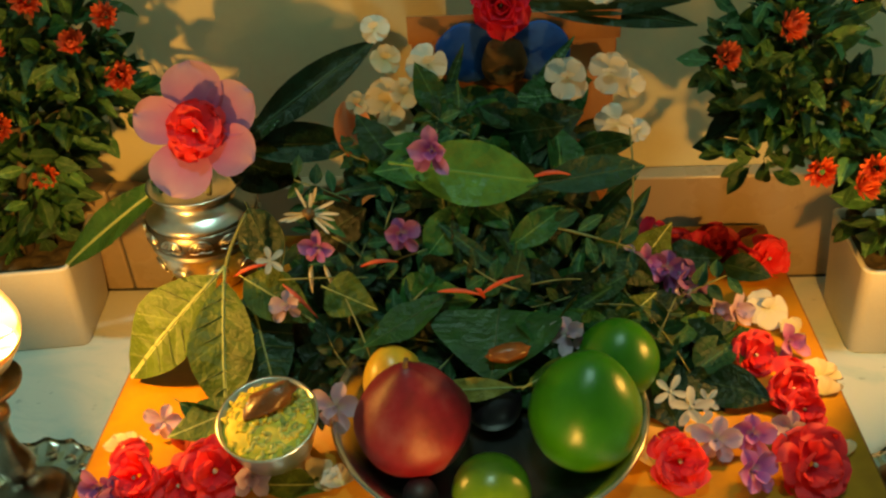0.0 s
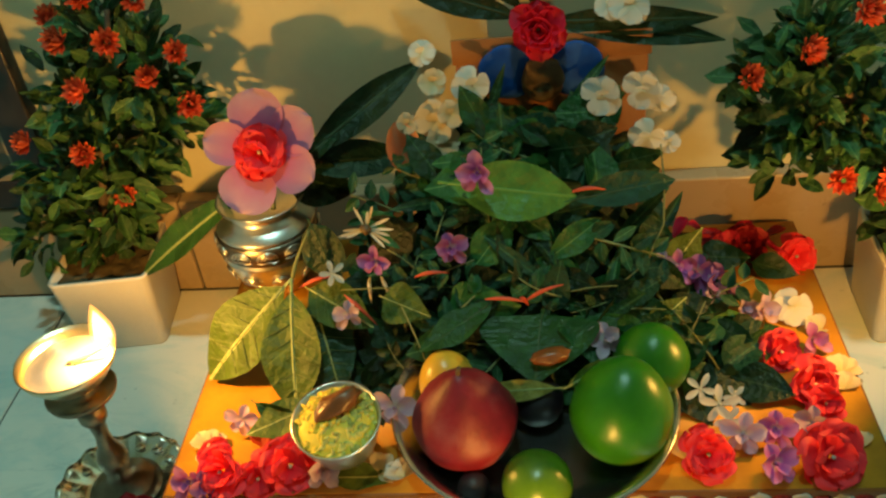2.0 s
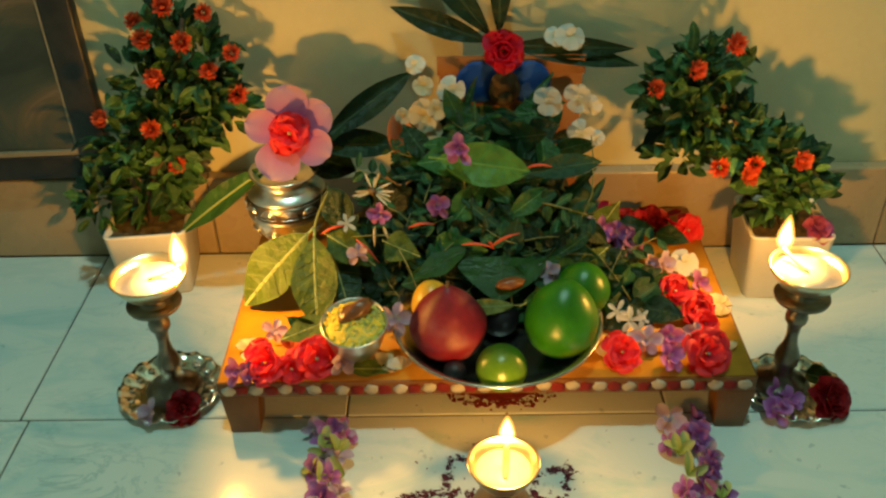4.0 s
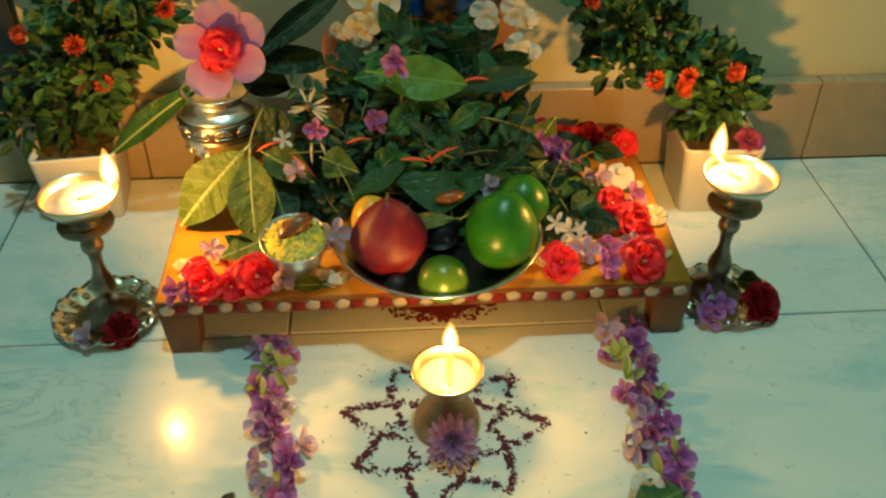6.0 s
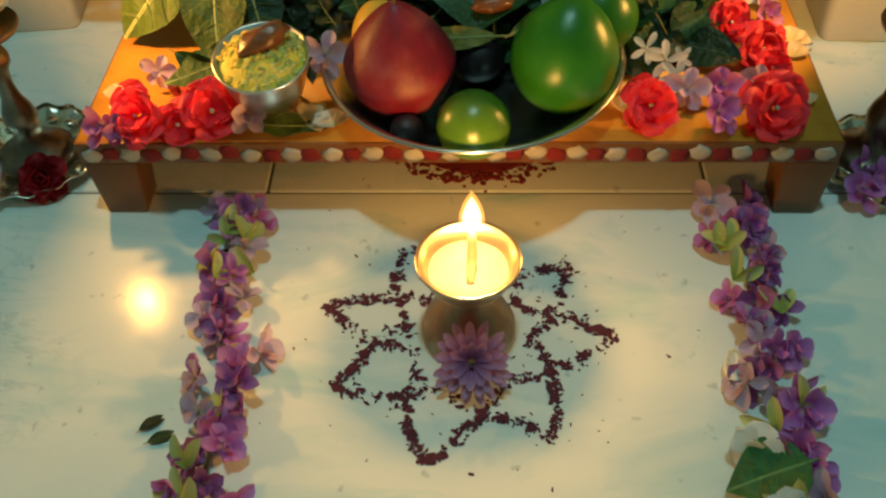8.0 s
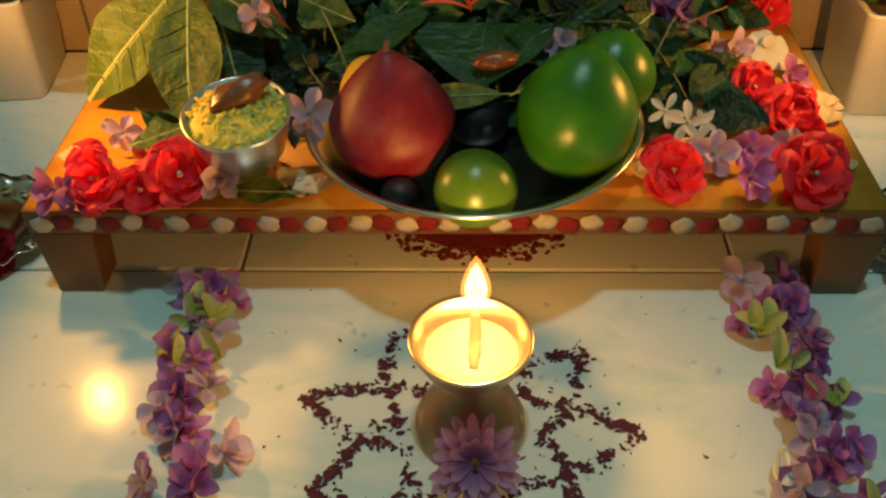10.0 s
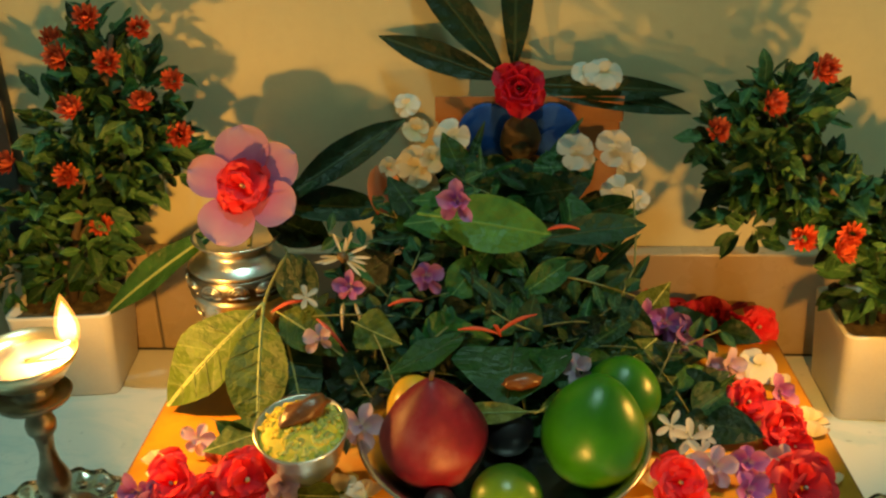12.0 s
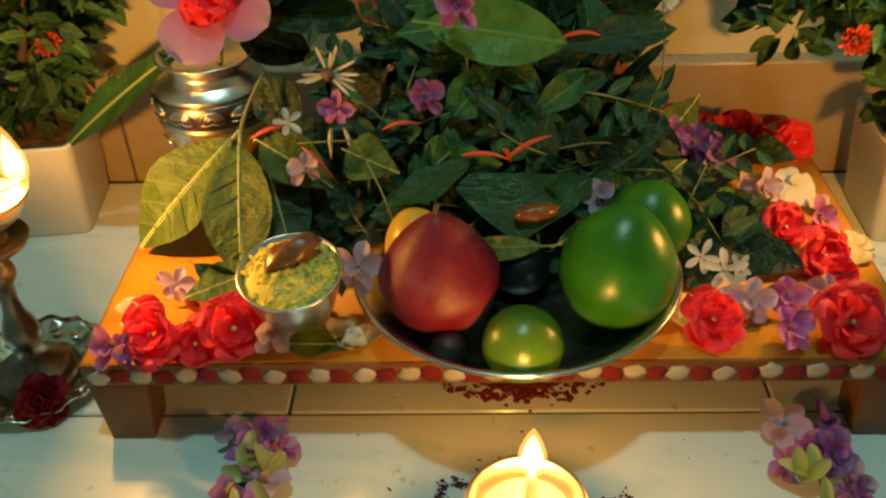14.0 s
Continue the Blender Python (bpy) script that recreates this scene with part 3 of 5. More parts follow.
DABS = {True: [mesh_of(dab(i * 1.3), "painted_dot", DOT_WHITE) for i in range(4)], False: [mesh_of(dab(9 + i * 1.7), "painted_dot", DOT_RED) for i in range(4)]}
n_dots = 37
for i in range(n_dots):
    px = TX0 + 0.010 + (TX1 - TX0 - 0.020) * i / (n_dots - 1)
    part("painted_dot", DABS[i % 2 == 0][i % 4], None, table, m=pose(px + rnd.uniform(-0.001, 0.001), TY0 - 0.0003, TZ - THICK / 2 + rnd.uniform(-0.0015, 0.0015), 0, rnd.uniform(-20, 20)))

# red powder ring drawn on the floor under the table
ring = lathe(bmesh.new(), [(0.0, 0.0008), (0.070, 0.0008), (0.073, 0.0003)], 48)
rg = random.Random(3)
for v in ring.verts:
    v.co.x, v.co.y = v.co.x * (1 + 0.04 * noise.noise(v.co * 60)) - 0.005, v.co.y * (1 + 0.04 * noise.noise(v.co * 60)) + 0.092
for i in range(1000):
    a, r = rg.uniform(0, 2 * math.pi), rg.gauss(0.077, 0.0055)
    blob(ring, rg.uniform(0.0008, 0.0026), (1, 1, 0.3), 1, 0.3, i, (-0.005 + r * math.cos(a), 0.092 + r * math.sin(a), 0.0004))
tagged(part("powder_ring", ring, KUMKUM, None), "ring of red powder on the floor under the stool", "powder drawing", "", "stuff")

# ---- wall picture ----
picture = thing("picture_frame", (-0.597, 0.262, 0.1035), "dark old painting in a black wooden frame leaning on the wall", "picture")
FW, FH, BAR = 0.36, 0.50, 0.033
lean = pose(-0.003, 0, 0.0047, -2.0, -1.5)


def frame_bar(x0, x1, z0, z1):
    return box(bmesh.new(), x0, x1, 0.0, 0.016, z0, z1, 0.002)


def painting_material():
    m, nt, b = nodes_of("dim_old_painting")
    co = coords_of(nt)
    f = noise_fac(nt, co, 9, 5, 0.6, 1.0)
    col = ramp(nt, f, [(0.30, (0.018, 0.024, 0.020)), (0.44, (0.05, 0.06, 0.045)), (0.53, (0.11, 0.085, 0.05)), (0.60, (0.20, 0.14, 0.10)), (0.70, (0.06, 0.07, 0.062))])
    nt.links.new(col, b.inputs["Base Color"])
    b.inputs["Roughness"].default_value = 0.32
    return m


RIGHT = 0.178
part("frame_bar", frame_bar(RIGHT - BAR, RIGHT, 0, FH), FRAME_WOOD, picture, m=lean)
part("frame_bar", frame_bar(RIGHT - FW, RIGHT - FW + BAR, 0, FH), FRAME_WOOD, picture, m=lean)
part("frame_bar", frame_bar(RIGHT - FW + BAR + 0.0003, RIGHT - BAR - 0.0003, 0, BAR * 0.8), FRAME_WOOD, picture, m=lean)
part("frame_bar", frame_bar(RIGHT - FW + BAR + 0.0003, RIGHT - BAR - 0.0003, FH - BAR, FH), FRAME_WOOD, picture, m=lean)
part("canvas", box(bmesh.new(), RIGHT - FW + BAR, RIGHT - BAR, 0.008, 0.012, BAR * 0.8, FH - BAR), painting_material(), picture, "dim old painting", m=lean, smooth=False)
for x0, x1, z0, z1 in ((RIGHT - BAR - 0.004, RIGHT - BAR - 0.0005, BAR * 0.8, FH - BAR), (RIGHT - FW + BAR, RIGHT - BAR - 0.0045, BAR * 0.8 + 0.0003, BAR * 0.8 + 0.006)):
    part("lining", box(bmesh.new(), x0, x1, 0.004, 0.0078, z0, z1), MOUNT, picture, "dull gilt lining", m=lean, smooth=False)

# ---- potted plants ----


def pot(parent):
    bm = bmesh.new()
    rings = []
    for half, z, rr in ((0.036, 0.0, 0.006), (0.0375, 0.002, 0.008), (0.0435, 0.080, 0.008), (0.0435, 0.082, 0.007), (0.0400, 0.082, 0.006), (0.0385, 0.070, 0.006)):
        ring_v = []
        for cx, cy, a0 in ((1, 1, 0), (-1, 1, 90), (-1, -1, 180), (1, -1, 270)):
            for k in range(5):
                a = radians(a0 + 22.5 * k)
                ring_v.append(bm.verts.new((cx * (half - rr) + rr * math.cos(a), cy * (half - rr) + rr * math.sin(a), z)))
        rings.append(ring_v)
    for a, b in zip(rings, rings[1:]):
        for k in range(20):
            bm.faces.new((a[k], a[(k + 1) % 20], b[(k + 1) % 20], b[k]))
    bm.faces.new(rings[0][::-1])
    bm.faces.new(rings[-1])
    part("pot", bm, POT_WHITE, parent, "square cream-white tapered pot")
    mound = bmesh.new()
    bmesh.ops.create_grid(mound, x_segments=14, y_segments=14, size=0.0375)
    for v in mound.verts:
        v.co.z = 0.071 + 0.006 * noise.noise(v.co * 90) + 0.004
    part("filler", mound, SOIL, parent)


def clump_points(rg, blobs, count):
    """Points on the skins of some balls, with the way out of the ball."""
    total = sum(r * r for *_, r in blobs)
    out = []
    for x, y, z, r in blobs:
        for _ in range(int(count * r * r / total)):
            d = Vector((rg.gauss(0, 1), rg.gauss(0, 1), rg.gauss(0, 1))).normalized()
            out.append((Vector((x, y, z)) + d * r * rg.uniform(0.45, 1.0), d))
    return out


def plant(name, loc, turn, label, trunk, blobs, flowers, count, seed):
    rg = random.Random(seed)
    ob = thing(name, loc, label, "plant", "potted plants beside the altar")
    inv = Matrix.Translation(-Vector(loc))
    pot_holder = ob
    ob.matrix_basis = pose(*loc)
    pot(pot_holder)
    for child in ob.children:
        child.matrix_basis = pose(0, 0, 0, 0, 0, turn)
    stems = bmesh.new()
    pts = [inv @ Vector(p) for p in trunk]
    tube(stems, pts, [0.0045 - 0.003 * i / len(pts) for i in range(len(pts))], 6)
    for x, y, z, r in blobs:
        q = inv @ Vector((x, y, z))
        p = min(pts, key=lambda a: (a - q).length)
        if (p - q).length > 0.005:
            tube(stems, arc(p, q, (0, 0, 0.004), 4), [0.002, 0.0018, 0.0016, 0.0013, 0.001], 5)
    part("stem", stems, TWIG, ob)
    for p, d in clump_points(rg, blobs, count):
        size = rg.uniform(0.017, 0.029)
        way = (d + Vector((rg.uniform(-0.7, 0.7), rg.uniform(-0.7, 0.7), rg.uniform(-0.2, 0.9)))).normalized()
        base = inv @ p
        nrm = Vector((rg.uniform(-0.8, 0.8), -0.6, 0.8)) + d * 0.6
        mat = rg.choice((LEAF_PLASTIC, LEAF_PLASTIC, LEAF_PLASTIC, LEAF_MID, LEAF_DARK))
        tip = base + way * size
        if (loc[1] + tip.y) > WALL_Y - 0.012:
            continue
        part("leaf", leaf_mesh("elliptic" if rg.random() < 0.7 else "ovate", mat, rg.randrange(4)), None, ob, m=along(base, tip, nrm))
    for i, (x, y, z) in enumerate(flowers):
        q = inv @ Vector((x, y, z))
        part("flower", TUFT[i % 3], None, ob, "orange artificial flower head", m=orient(q, (rg.uniform(-0.4, 0.4), -0.8, rg.uniform(0.2, 0.9)), s=rg.uniform(0.95, 1.2)))
    return ob


LEFT_BLOBS = [(x, y + 0.016, z, r) for x, y, z, r in [(-0.376, 0.222, 0.112, 0.034), (-0.428, 0.215, 0.105, 0.026), (-0.352, 0.212, 0.150, 0.036), (-0.392, 0.215, 0.172, 0.030), (-0.335, 0.210, 0.195, 0.040),
              (-0.300, 0.215, 0.220, 0.034), (-0.345, 0.212, 0.238, 0.034), (-0.300, 0.212, 0.262, 0.034), (-0.318, 0.212, 0.288, 0.026), (-0.282, 0.222, 0.205, 0.024)]]
plant("potted_plant", (-0.381, 0.230, 0.0), 6, "artificial bush with orange flowers in a square cream pot",
      [(-0.381, 0.230, 0.072), (-0.372, 0.226, 0.12), (-0.345, 0.218, 0.19), (-0.315, 0.214, 0.26), (-0.300, 0.212, 0.31)], LEFT_BLOBS,
      [(-0.317, 0.212, 0.320), (-0.332, 0.196, 0.296), (-0.301, 0.200, 0.292), (-0.328, 0.190, 0.257), (-0.279, 0.200, 0.259), (-0.259, 0.215, 0.274), (-0.260, 0.215, 0.231), (-0.393, 0.204, 0.211), (-0.344, 0.192, 0.205), (-0.330, 0.202, 0.159), (-0.283, 0.222, 0.312), (-0.349, 0.220, 0.302)], 950, 11)
RIGHT_BLOBS = [(0.184, 0.200, 0.248, 0.030), (0.204, 0.196, 0.258, 0.024), (0.162, 0.200, 0.236, 0.024), (0.182, 0.196, 0.212, 0.032), (0.210, 0.200, 0.202, 0.030), (0.184, 0.198, 0.174, 0.024),
               (0.236, 0.195, 0.188, 0.030), (0.264, 0.200, 0.162, 0.031), (0.292, 0.195, 0.148, 0.031), (0.285, 0.195, 0.122, 0.030), (0.316, 0.200, 0.120, 0.022)]
plant("potted_plant", (0.306, 0.208, 0.0), -2, "artificial leaning bush with few orange flowers in a square cream pot",
      [(0.306, 0.208, 0.072), (0.295, 0.203, 0.12), (0.262, 0.197, 0.17), (0.222, 0.190, 0.215), (0.190, 0.186, 0.255)], RIGHT_BLOBS,
      [(0.175, 0.168, 0.269), (0.247, 0.160, 0.172), (0.239, 0.160, 0.157), (0.292, 0.168, 0.173), (0.210, 0.176, 0.290), (0.144, 0.178, 0.245), (0.216, 0.170, 0.165)], 820, 13)
flower("pink_flower", variants(rose, P_PINK, "petals", 1, 90, 0.016)[0], orient((0.330, 0.178, 0.082), (0.1, -0.5, 0.8)), "bright pink flower lying in the pot's corner")

# ---- oil lamps ----


def flame(parent, at, h, w, world_at, watts):
    prof = [(0.0, 0.0), (0.36, 0.04), (0.56, 0.14), (0.66, 0.28), (0.64, 0.44), (0.50, 0.62), (0.32, 0.79), (0.14, 0.92), (0.0, 1.0)]
    part("flame", lathe(bmesh.new(), [(w * r, h * z) for r, z in prof], 20), FLAME_MAT, parent, "bright yellow flame", m=pose(*at))
    flame_glow((world_at[0] + at[0], world_at[1] + at[1], world_at[2] + at[2] + 0.45 * h), watts)


def flame_core(parent, at, h, w):
    prof = [(0.0, 0.08), (0.30, 0.12), (0.46, 0.24), (0.48, 0.38), (0.36, 0.56), (0.20, 0.72), (0.0, 0.86)]
    part("flame", lathe(bmesh.new(), [(w * r, h * z) for r, z in prof], 20), FLAME_CORE, parent, "pale hot flame core", m=pose(*at))


LAMP_CUP = [(0.0, 0.118), (0.010, 0.1185), (0.024, 0.124), (0.0315, 0.135), (0.0335, 0.1405), (0.0325, 0.1408), (0.0300, 0.135), (0.023, 0.127), (0.010, 0.122), (0.0, 0.1215)]
LAMP_STEM = [(0.0, 0.003), (0.026, 0.003), (0.027, 0.006), (0.021, 0.011), (0.012, 0.017), (0.0085, 0.026), (0.0105, 0.031), (0.0115, 0.039), (0.0098, 0.046), (0.0065, 0.054), (0.0052, 0.064),
             (0.0062, 0.076), (0.0095, 0.081), (0.0100, 0.086), (0.0085, 0.091), (0.0050, 0.095), (0.0050, 0.099), (0.014, 0.1015), (0.0235, 0.106), (0.0245, 0.109), (0.0235, 0.1105), (0.014, 0.109), (0.010, 0.113), (0.013, 0.118), (0.0, 0.1178)]


def stand_lamp(loc, flame_way, label, watts):
    ob = thing("oil_lamp", loc, label, "oil lamp", "tall oil lamps beside the altar")
    part("stem", lathe(bmesh.new(), LAMP_STEM, 36), DARK_METAL, ob, "dark turned metal stem")
    cup_part = part("cup", lathe(bmesh.new(), LAMP_CUP, 44), CUP_METAL, ob, "pale metal oil cup")
    part("oil", lathe(bmesh.new(), [(0.0, 0.1335), (0.0285, 0.1335), (0.0285, 0.1330), (0.0, 0.1328)], 40), OIL, cup_part, "pale melted ghee")
    fx, fy = flame_way
    part("wick", tube(bmesh.new(), arc((0.0, 0.0, 0.1342), (fx, fy, 0.1455), (0, 0, -0.001), 5), 0.0016, 6), WICK, cup_part)
    flame(cup_part, (fx, fy, 0.1425), 0.038, 0.0115, loc, watts)
    flame_core(cup_part, (fx, fy, 0.1425), 0.038, 0.0115)
    return ob


stand_lamp((-0.317, 0.030, 0.0052), (0.029, 0.006), "turned metal oil lamp, lit, standing on a silver dish", FLAME_WATTS * 1.3)
stand_lamp((0.261, 0.027, 0.0052), (-0.017, 0.022), "turned metal oil lamp, lit, standing on a silver dish", FLAME_WATTS)


def scalloped(loc, r, label, turn):
    ob = thing("silver_dish", loc, label, "dish", "dishes under the lamps", turn)
    bm = bmesh.new()
    segs = 96
    prof = [(0.0, 0.0012), (0.60, 0.0012), (0.64, 0.0022), (0.80, 0.0045), (0.93, 0.0075), (1.0, 0.0105), (1.0, 0.0094), (0.93, 0.0064), (0.80, 0.0033), (0.64, 0.0008), (0.60, 0.0), (0.0, 0.0)]
    rings = []
    for q, z in prof:
        row = []
        for i in range(segs):
            a = 2 * math.pi * i / segs
            k = 1 + 0.025 * abs(math.sin(8 * a)) * max(0, q - 0.62) / 0.38
            zz = z + (0.0016 * math.sin(16 * a) * max(0, q - 0.62) / 0.38)
            row.append(bm.verts.new((r * q * k * math.cos(a), r * q * k * math.sin(a), zz)))
        rings.append(row)
    for a, b in zip(rings, rings[1:]):
        for i in range(segs):
            bm.faces.new((a[i], a[(i + 1) % segs], b[(i + 1) % segs], b[i]))
    bmesh.ops.remove_doubles(bm, verts=bm.verts, dist=1e-6)
    part("plate", bm, FOIL, ob)
    bosses = bmesh.new()
    for i in range(16):
        a = 2 * math.pi * i / 16
        c = Vector((0.79 * r * math.cos(a), 0.79 * r * math.sin(a), 0.0046))
        blob(bosses, 0.0042, (1, 1, 0.4), 2, 0.15, i, c)
    part("embossed_rim", bosses, FOIL, ob)
    return ob


scalloped((-0.322, 0.033, 0.0006), 0.049, "round embossed silver dish with crimped rim", 0)
scalloped((0.272, 0.022, 0.0006), 0.046, "round embossed silver dish with flowers on it", 10)

front = thing("oil_lamp", (-0.0105, -0.120, 0.0004), "small polished brass oil lamp, lit, on the floor drawing", "oil lamp")
part("base", lathe(bmesh.new(), [(0.0, 0.0), (0.0265, 0.0), (0.0275, 0.003), (0.0272, 0.010), (0.0235, 0.019), (0.0165, 0.028), (0.0115, 0.036), (0.0100, 0.042), (0.0, 0.042)], 40), AGED_BRASS, front, "brown-tarnished brass foot")
front_cup = part("cup", lathe(bmesh.new(), [(0.0, 0.0415), (0.0120, 0.0425), (0.0190, 0.047), (0.0245, 0.056), (0.0272, 0.0645), (0.0290, 0.0655), (0.0290, 0.0668), (0.0262, 0.0665), (0.0225, 0.057), (0.0165, 0.0500), (0.0, 0.0485)], 44), BRASS, front)
part("oil", lathe(bmesh.new(), [(0.0, 0.0570), (0.0222, 0.0570), (0.0222, 0.0565), (0.0, 0.0562)], 40), OIL, front_cup, "pale melted ghee")
part("wick", tube(bmesh.new(), [(0.001, -0.010, 0.0575), (0.0015, -0.003, 0.0605), (0.002, 0.001, 0.068), (0.002, 0.001, 0.081), (0.002, 0.001, 0.091)], [0.0022, 0.0026, 0.0030, 0.0024, 0.0012], 7), WICK, front_cup)
flame(front_cup, (0.002, 0.001, 0.0860), 0.030, 0.0100, (-0.0105, -0.120, 0.0004), FLAME_WATTS * 0.45)
flame_core(front_cup, (0.002, 0.001, 0.0860), 0.030, 0.0100)

# ---- floor drawing ----
rg = random.Random(21)
crumbs = bmesh.new()
CX, CY = -0.010, -0.125
TIPS = [(-0.050, -0.052), (0.052, -0.062), (0.076, -0.122), (0.034, -0.190), (-0.033, -0.206), (-0.088, -0.158), (-0.099, -0.100)]
TIPS = [TIPS[0], (0.002, -0.040)] + TIPS[1:]


def flake(bm, x, y, size):
    """One angular crumb of dried petal."""
    a0, long_way = rg.uniform(0, 6.283), rg.uniform(1.0, 2.4)
    ca, sa = math.cos(a0), math.sin(a0)
    ring_v = []
    for k in range(6):
        a = math.pi * k / 3 + rg.uniform(-0.3, 0.3)
        r = size * rg.uniform(0.5, 1.2)
        u, v = r * math.cos(a) * long_way, r * math.sin(a)
        ring_v.append(bm.verts.new((x + ca * u - sa * v, y + sa * u + ca * v, 0.0002 + rg.uniform(0, 0.3) * size)))
    top = bm.verts.new((x, y, size * rg.uniform(0.4, 0.9)))
    for k in range(6):
        bm.faces.new((ring_v[k], ring_v[(k + 1) % 6], top))


def crumb_line(p, q, density=3600):
    p, q = Vector((*p, 0)), Vector((*q, 0))
    side = Vector((-(q - p).y, (q - p).x, 0)).normalized()
    bow = rg.uniform(-0.004, 0.004)
    for i in range(int((q - p).length * density)):
        t = rg.random()
        c = p.lerp(q, t) + side * (bow * math.sin(math.pi * t) + rg.gauss(0, 0.0019))
        thick = noise.noise(Vector((c.x * 150, c.y * 150, 2.0)))
        if thick < -0.08 and rg.random() < 0.85:
            continue
        flake(crumbs, c.x, c.y, rg.uniform(0.0005, 0.0013) * (1.0 + max(0.0, thick)))


n_t = len(TIPS)
for i, tip in enumerate(TIPS):
    for other in (TIPS[i - 1], TIPS[(i + 1) % n_t]):
        mid = (Vector(tip) + Vector(other)) / 2 - Vector((CX, CY))
        valley = Vector((CX, CY)) + mid * 0.70
        crumb_line(tip, valley)
        inner = Vector((CX, CY)) + (Vector(other) - Vector((CX, CY))) * 0.40
        crumb_line(valley, inner + Vector((rg.uniform(-0.004, 0.004), rg.uniform(-0.004, 0.004))), 3000)
for _ in range(130):
    flake(crumbs, CX + rg.gauss(0, 0.05), CY + rg.gauss(0, 0.045), rg.uniform(0.0004, 0.0010))
tagged(part("floor_drawing", crumbs, KOLAM, None), "star-shaped floor drawing laid with dark red petal crumbs", "floor drawing", "", "stuff")

flower("daisy", DAISY[0], orient((-0.0085, -0.151, 0.017), (0.0, -0.75, 0.72)), "mauve daisy with a dark centre leaning on the brass lamp", heart=SOIL)

# ---- garlands on the floor ----


def garland(name, path, seed, label, pale_chance, leaves):
    rg = random.Random(seed)
    ob = thing(name, (0, 0, 0), label, "garland", "flower garlands on the floor")
    pts = [Vector(p) for p in path]
    lens = [(b - a).length for a, b in zip(pts, pts[1:])]
    total = sum(lens)
    part("thread", tube(bmesh.new(), [p + Vector((0, 0, 0.003)) for p in pts], 0.0012, 5), STEM_PALE, ob)
    count = int(total / 0.0054)
    for i in range(count):
        s = total * (i + 0.5) / count
        k = 0
        while k < len(lens) - 1 and s > lens[k]:
            s -= lens[k]
            k += 1
        c = pts[k].lerp(pts[k + 1], min(1, s / lens[k]))
        c = c + Vector((rg.uniform(-0.015, 0.015), rg.uniform(-0.005, 0.005), rg.uniform(0.003, 0.012)))
        nrm = (rg.uniform(-0.9, 0.9), rg.uniform(-1.0, 0.3), rg.uniform(0.35, 1.0))
        u = rg.random()
        if u < 0.20:
            part("sepal", SEPAL[i % 2], None, ob, "yellow-green sepals", m=orient(c + Vector((0, 0, 0.004)), nrm, (rg.uniform(-1, 1), 1, 0), rg.uniform(0.8, 1.1)))
        elif u < 0.20 + pale_chance:
            part("orchid", ORCHID_PALE[i % 4], None, ob, "pale lilac orchid", m=orient(c, nrm, (rg.uniform(-1, 1), 1, 0), rg.uniform(0.8, 1.1)))
        else:
            part("orchid", ORCHID[i % 5], None, ob, m=orient(c, nrm, (rg.uniform(-1, 1), 1, 0), rg.uniform(0.8, 1.1)))
    for base, tip, wd in leaves:
        part("leaf", leaf_mesh("ovate", LEAF_BRIGHT, 0), None, ob, "green leaf", m=along(base, tip, (0, 0, 1), wd))
    return ob


garland("flower_garland", [(-0.163, -0.014, 0), (-0.159, -0.060, 0), (-0.156, -0.100, 0), (-0.150, -0.140, 0), (-0.149, -0.185, 0), (-0.148, -0.235, 0), (-0.148, -0.285, 0)], 31,
        "garland of violet orchids with yellow-green sepals on the floor", 0.18, [((-0.166, -0.259, 0.018), (-0.108, -0.252, 0.014), 0.95), ((-0.155, -0.062, 0.004), (-0.178, -0.066, 0.004), 1.0)])
garland("flower_garland", [(0.160, -0.014, 0), (0.158, -0.060, 0), (0.160, -0.105, 0), (0.160, -0.145, 0), (0.154, -0.185, 0), (0.158, -0.225, 0), (0.149, -0.285, 0)], 37,
        "garland of violet orchids with white buds on the floor", 0.28, [((0.166, -0.212, 0.020), (0.118, -0.224, 0.012), 1.35)])
flower("white_flower", WHITE_BELL[0], orient((0.138, -0.202, 0.012), (-0.3, -0.5, 0.8), s=0.9), "white flower head lying on the garland")
flower("white_flower", WHITE_BELL[1], orient((0.146, -0.238, 0.012), (0.2, -0.5, 0.8), s=0.9), "white flower head lying on the garland")
tagged(part("flower_bud", bud_bm(random.Random(5)), P_WHITE, None, m=orient((0.139, -0.138, 0.0095), (-0.15, -1, 0.05))), "silvery white flower bud beside the garland", "flower bud")
for bx, by, a in ((-0.192, -0.190, 48), (-0.186, -0.197, 62)):
    lf = leaf_mesh("elliptic", LEAF_DARK, 0)
    tagged(part("small_leaf", lf, None, None, m=pose(bx, by, 0.0015, 0, 0, -a) @ Matrix.Diagonal((0.019, 0.019, 0.019, 1))), "small dark green leaf lying on the marble", "leaf", "two small leaves on the floor")

# ---- fruit dish ----
dish = thing("fruit_dish", (-0.009, 0.036, TZ + 0.0008), "round steel dish holding fruit on the stool", "dish")
part("bowl", lathe(bmesh.new(), [(0.0, 0.0), (0.060, 0.0), (0.074, 0.006), (0.087, 0.018), (0.0925, 0.0235), (0.0955, 0.0245), (0.0965, 0.0258), (0.0950, 0.0268), (0.0905, 0.0246), (0.085, 0.0185), (0.073, 0.0075), (0.059, 0.0018), (0.0, 0.0018)], 72), STEEL, dish)


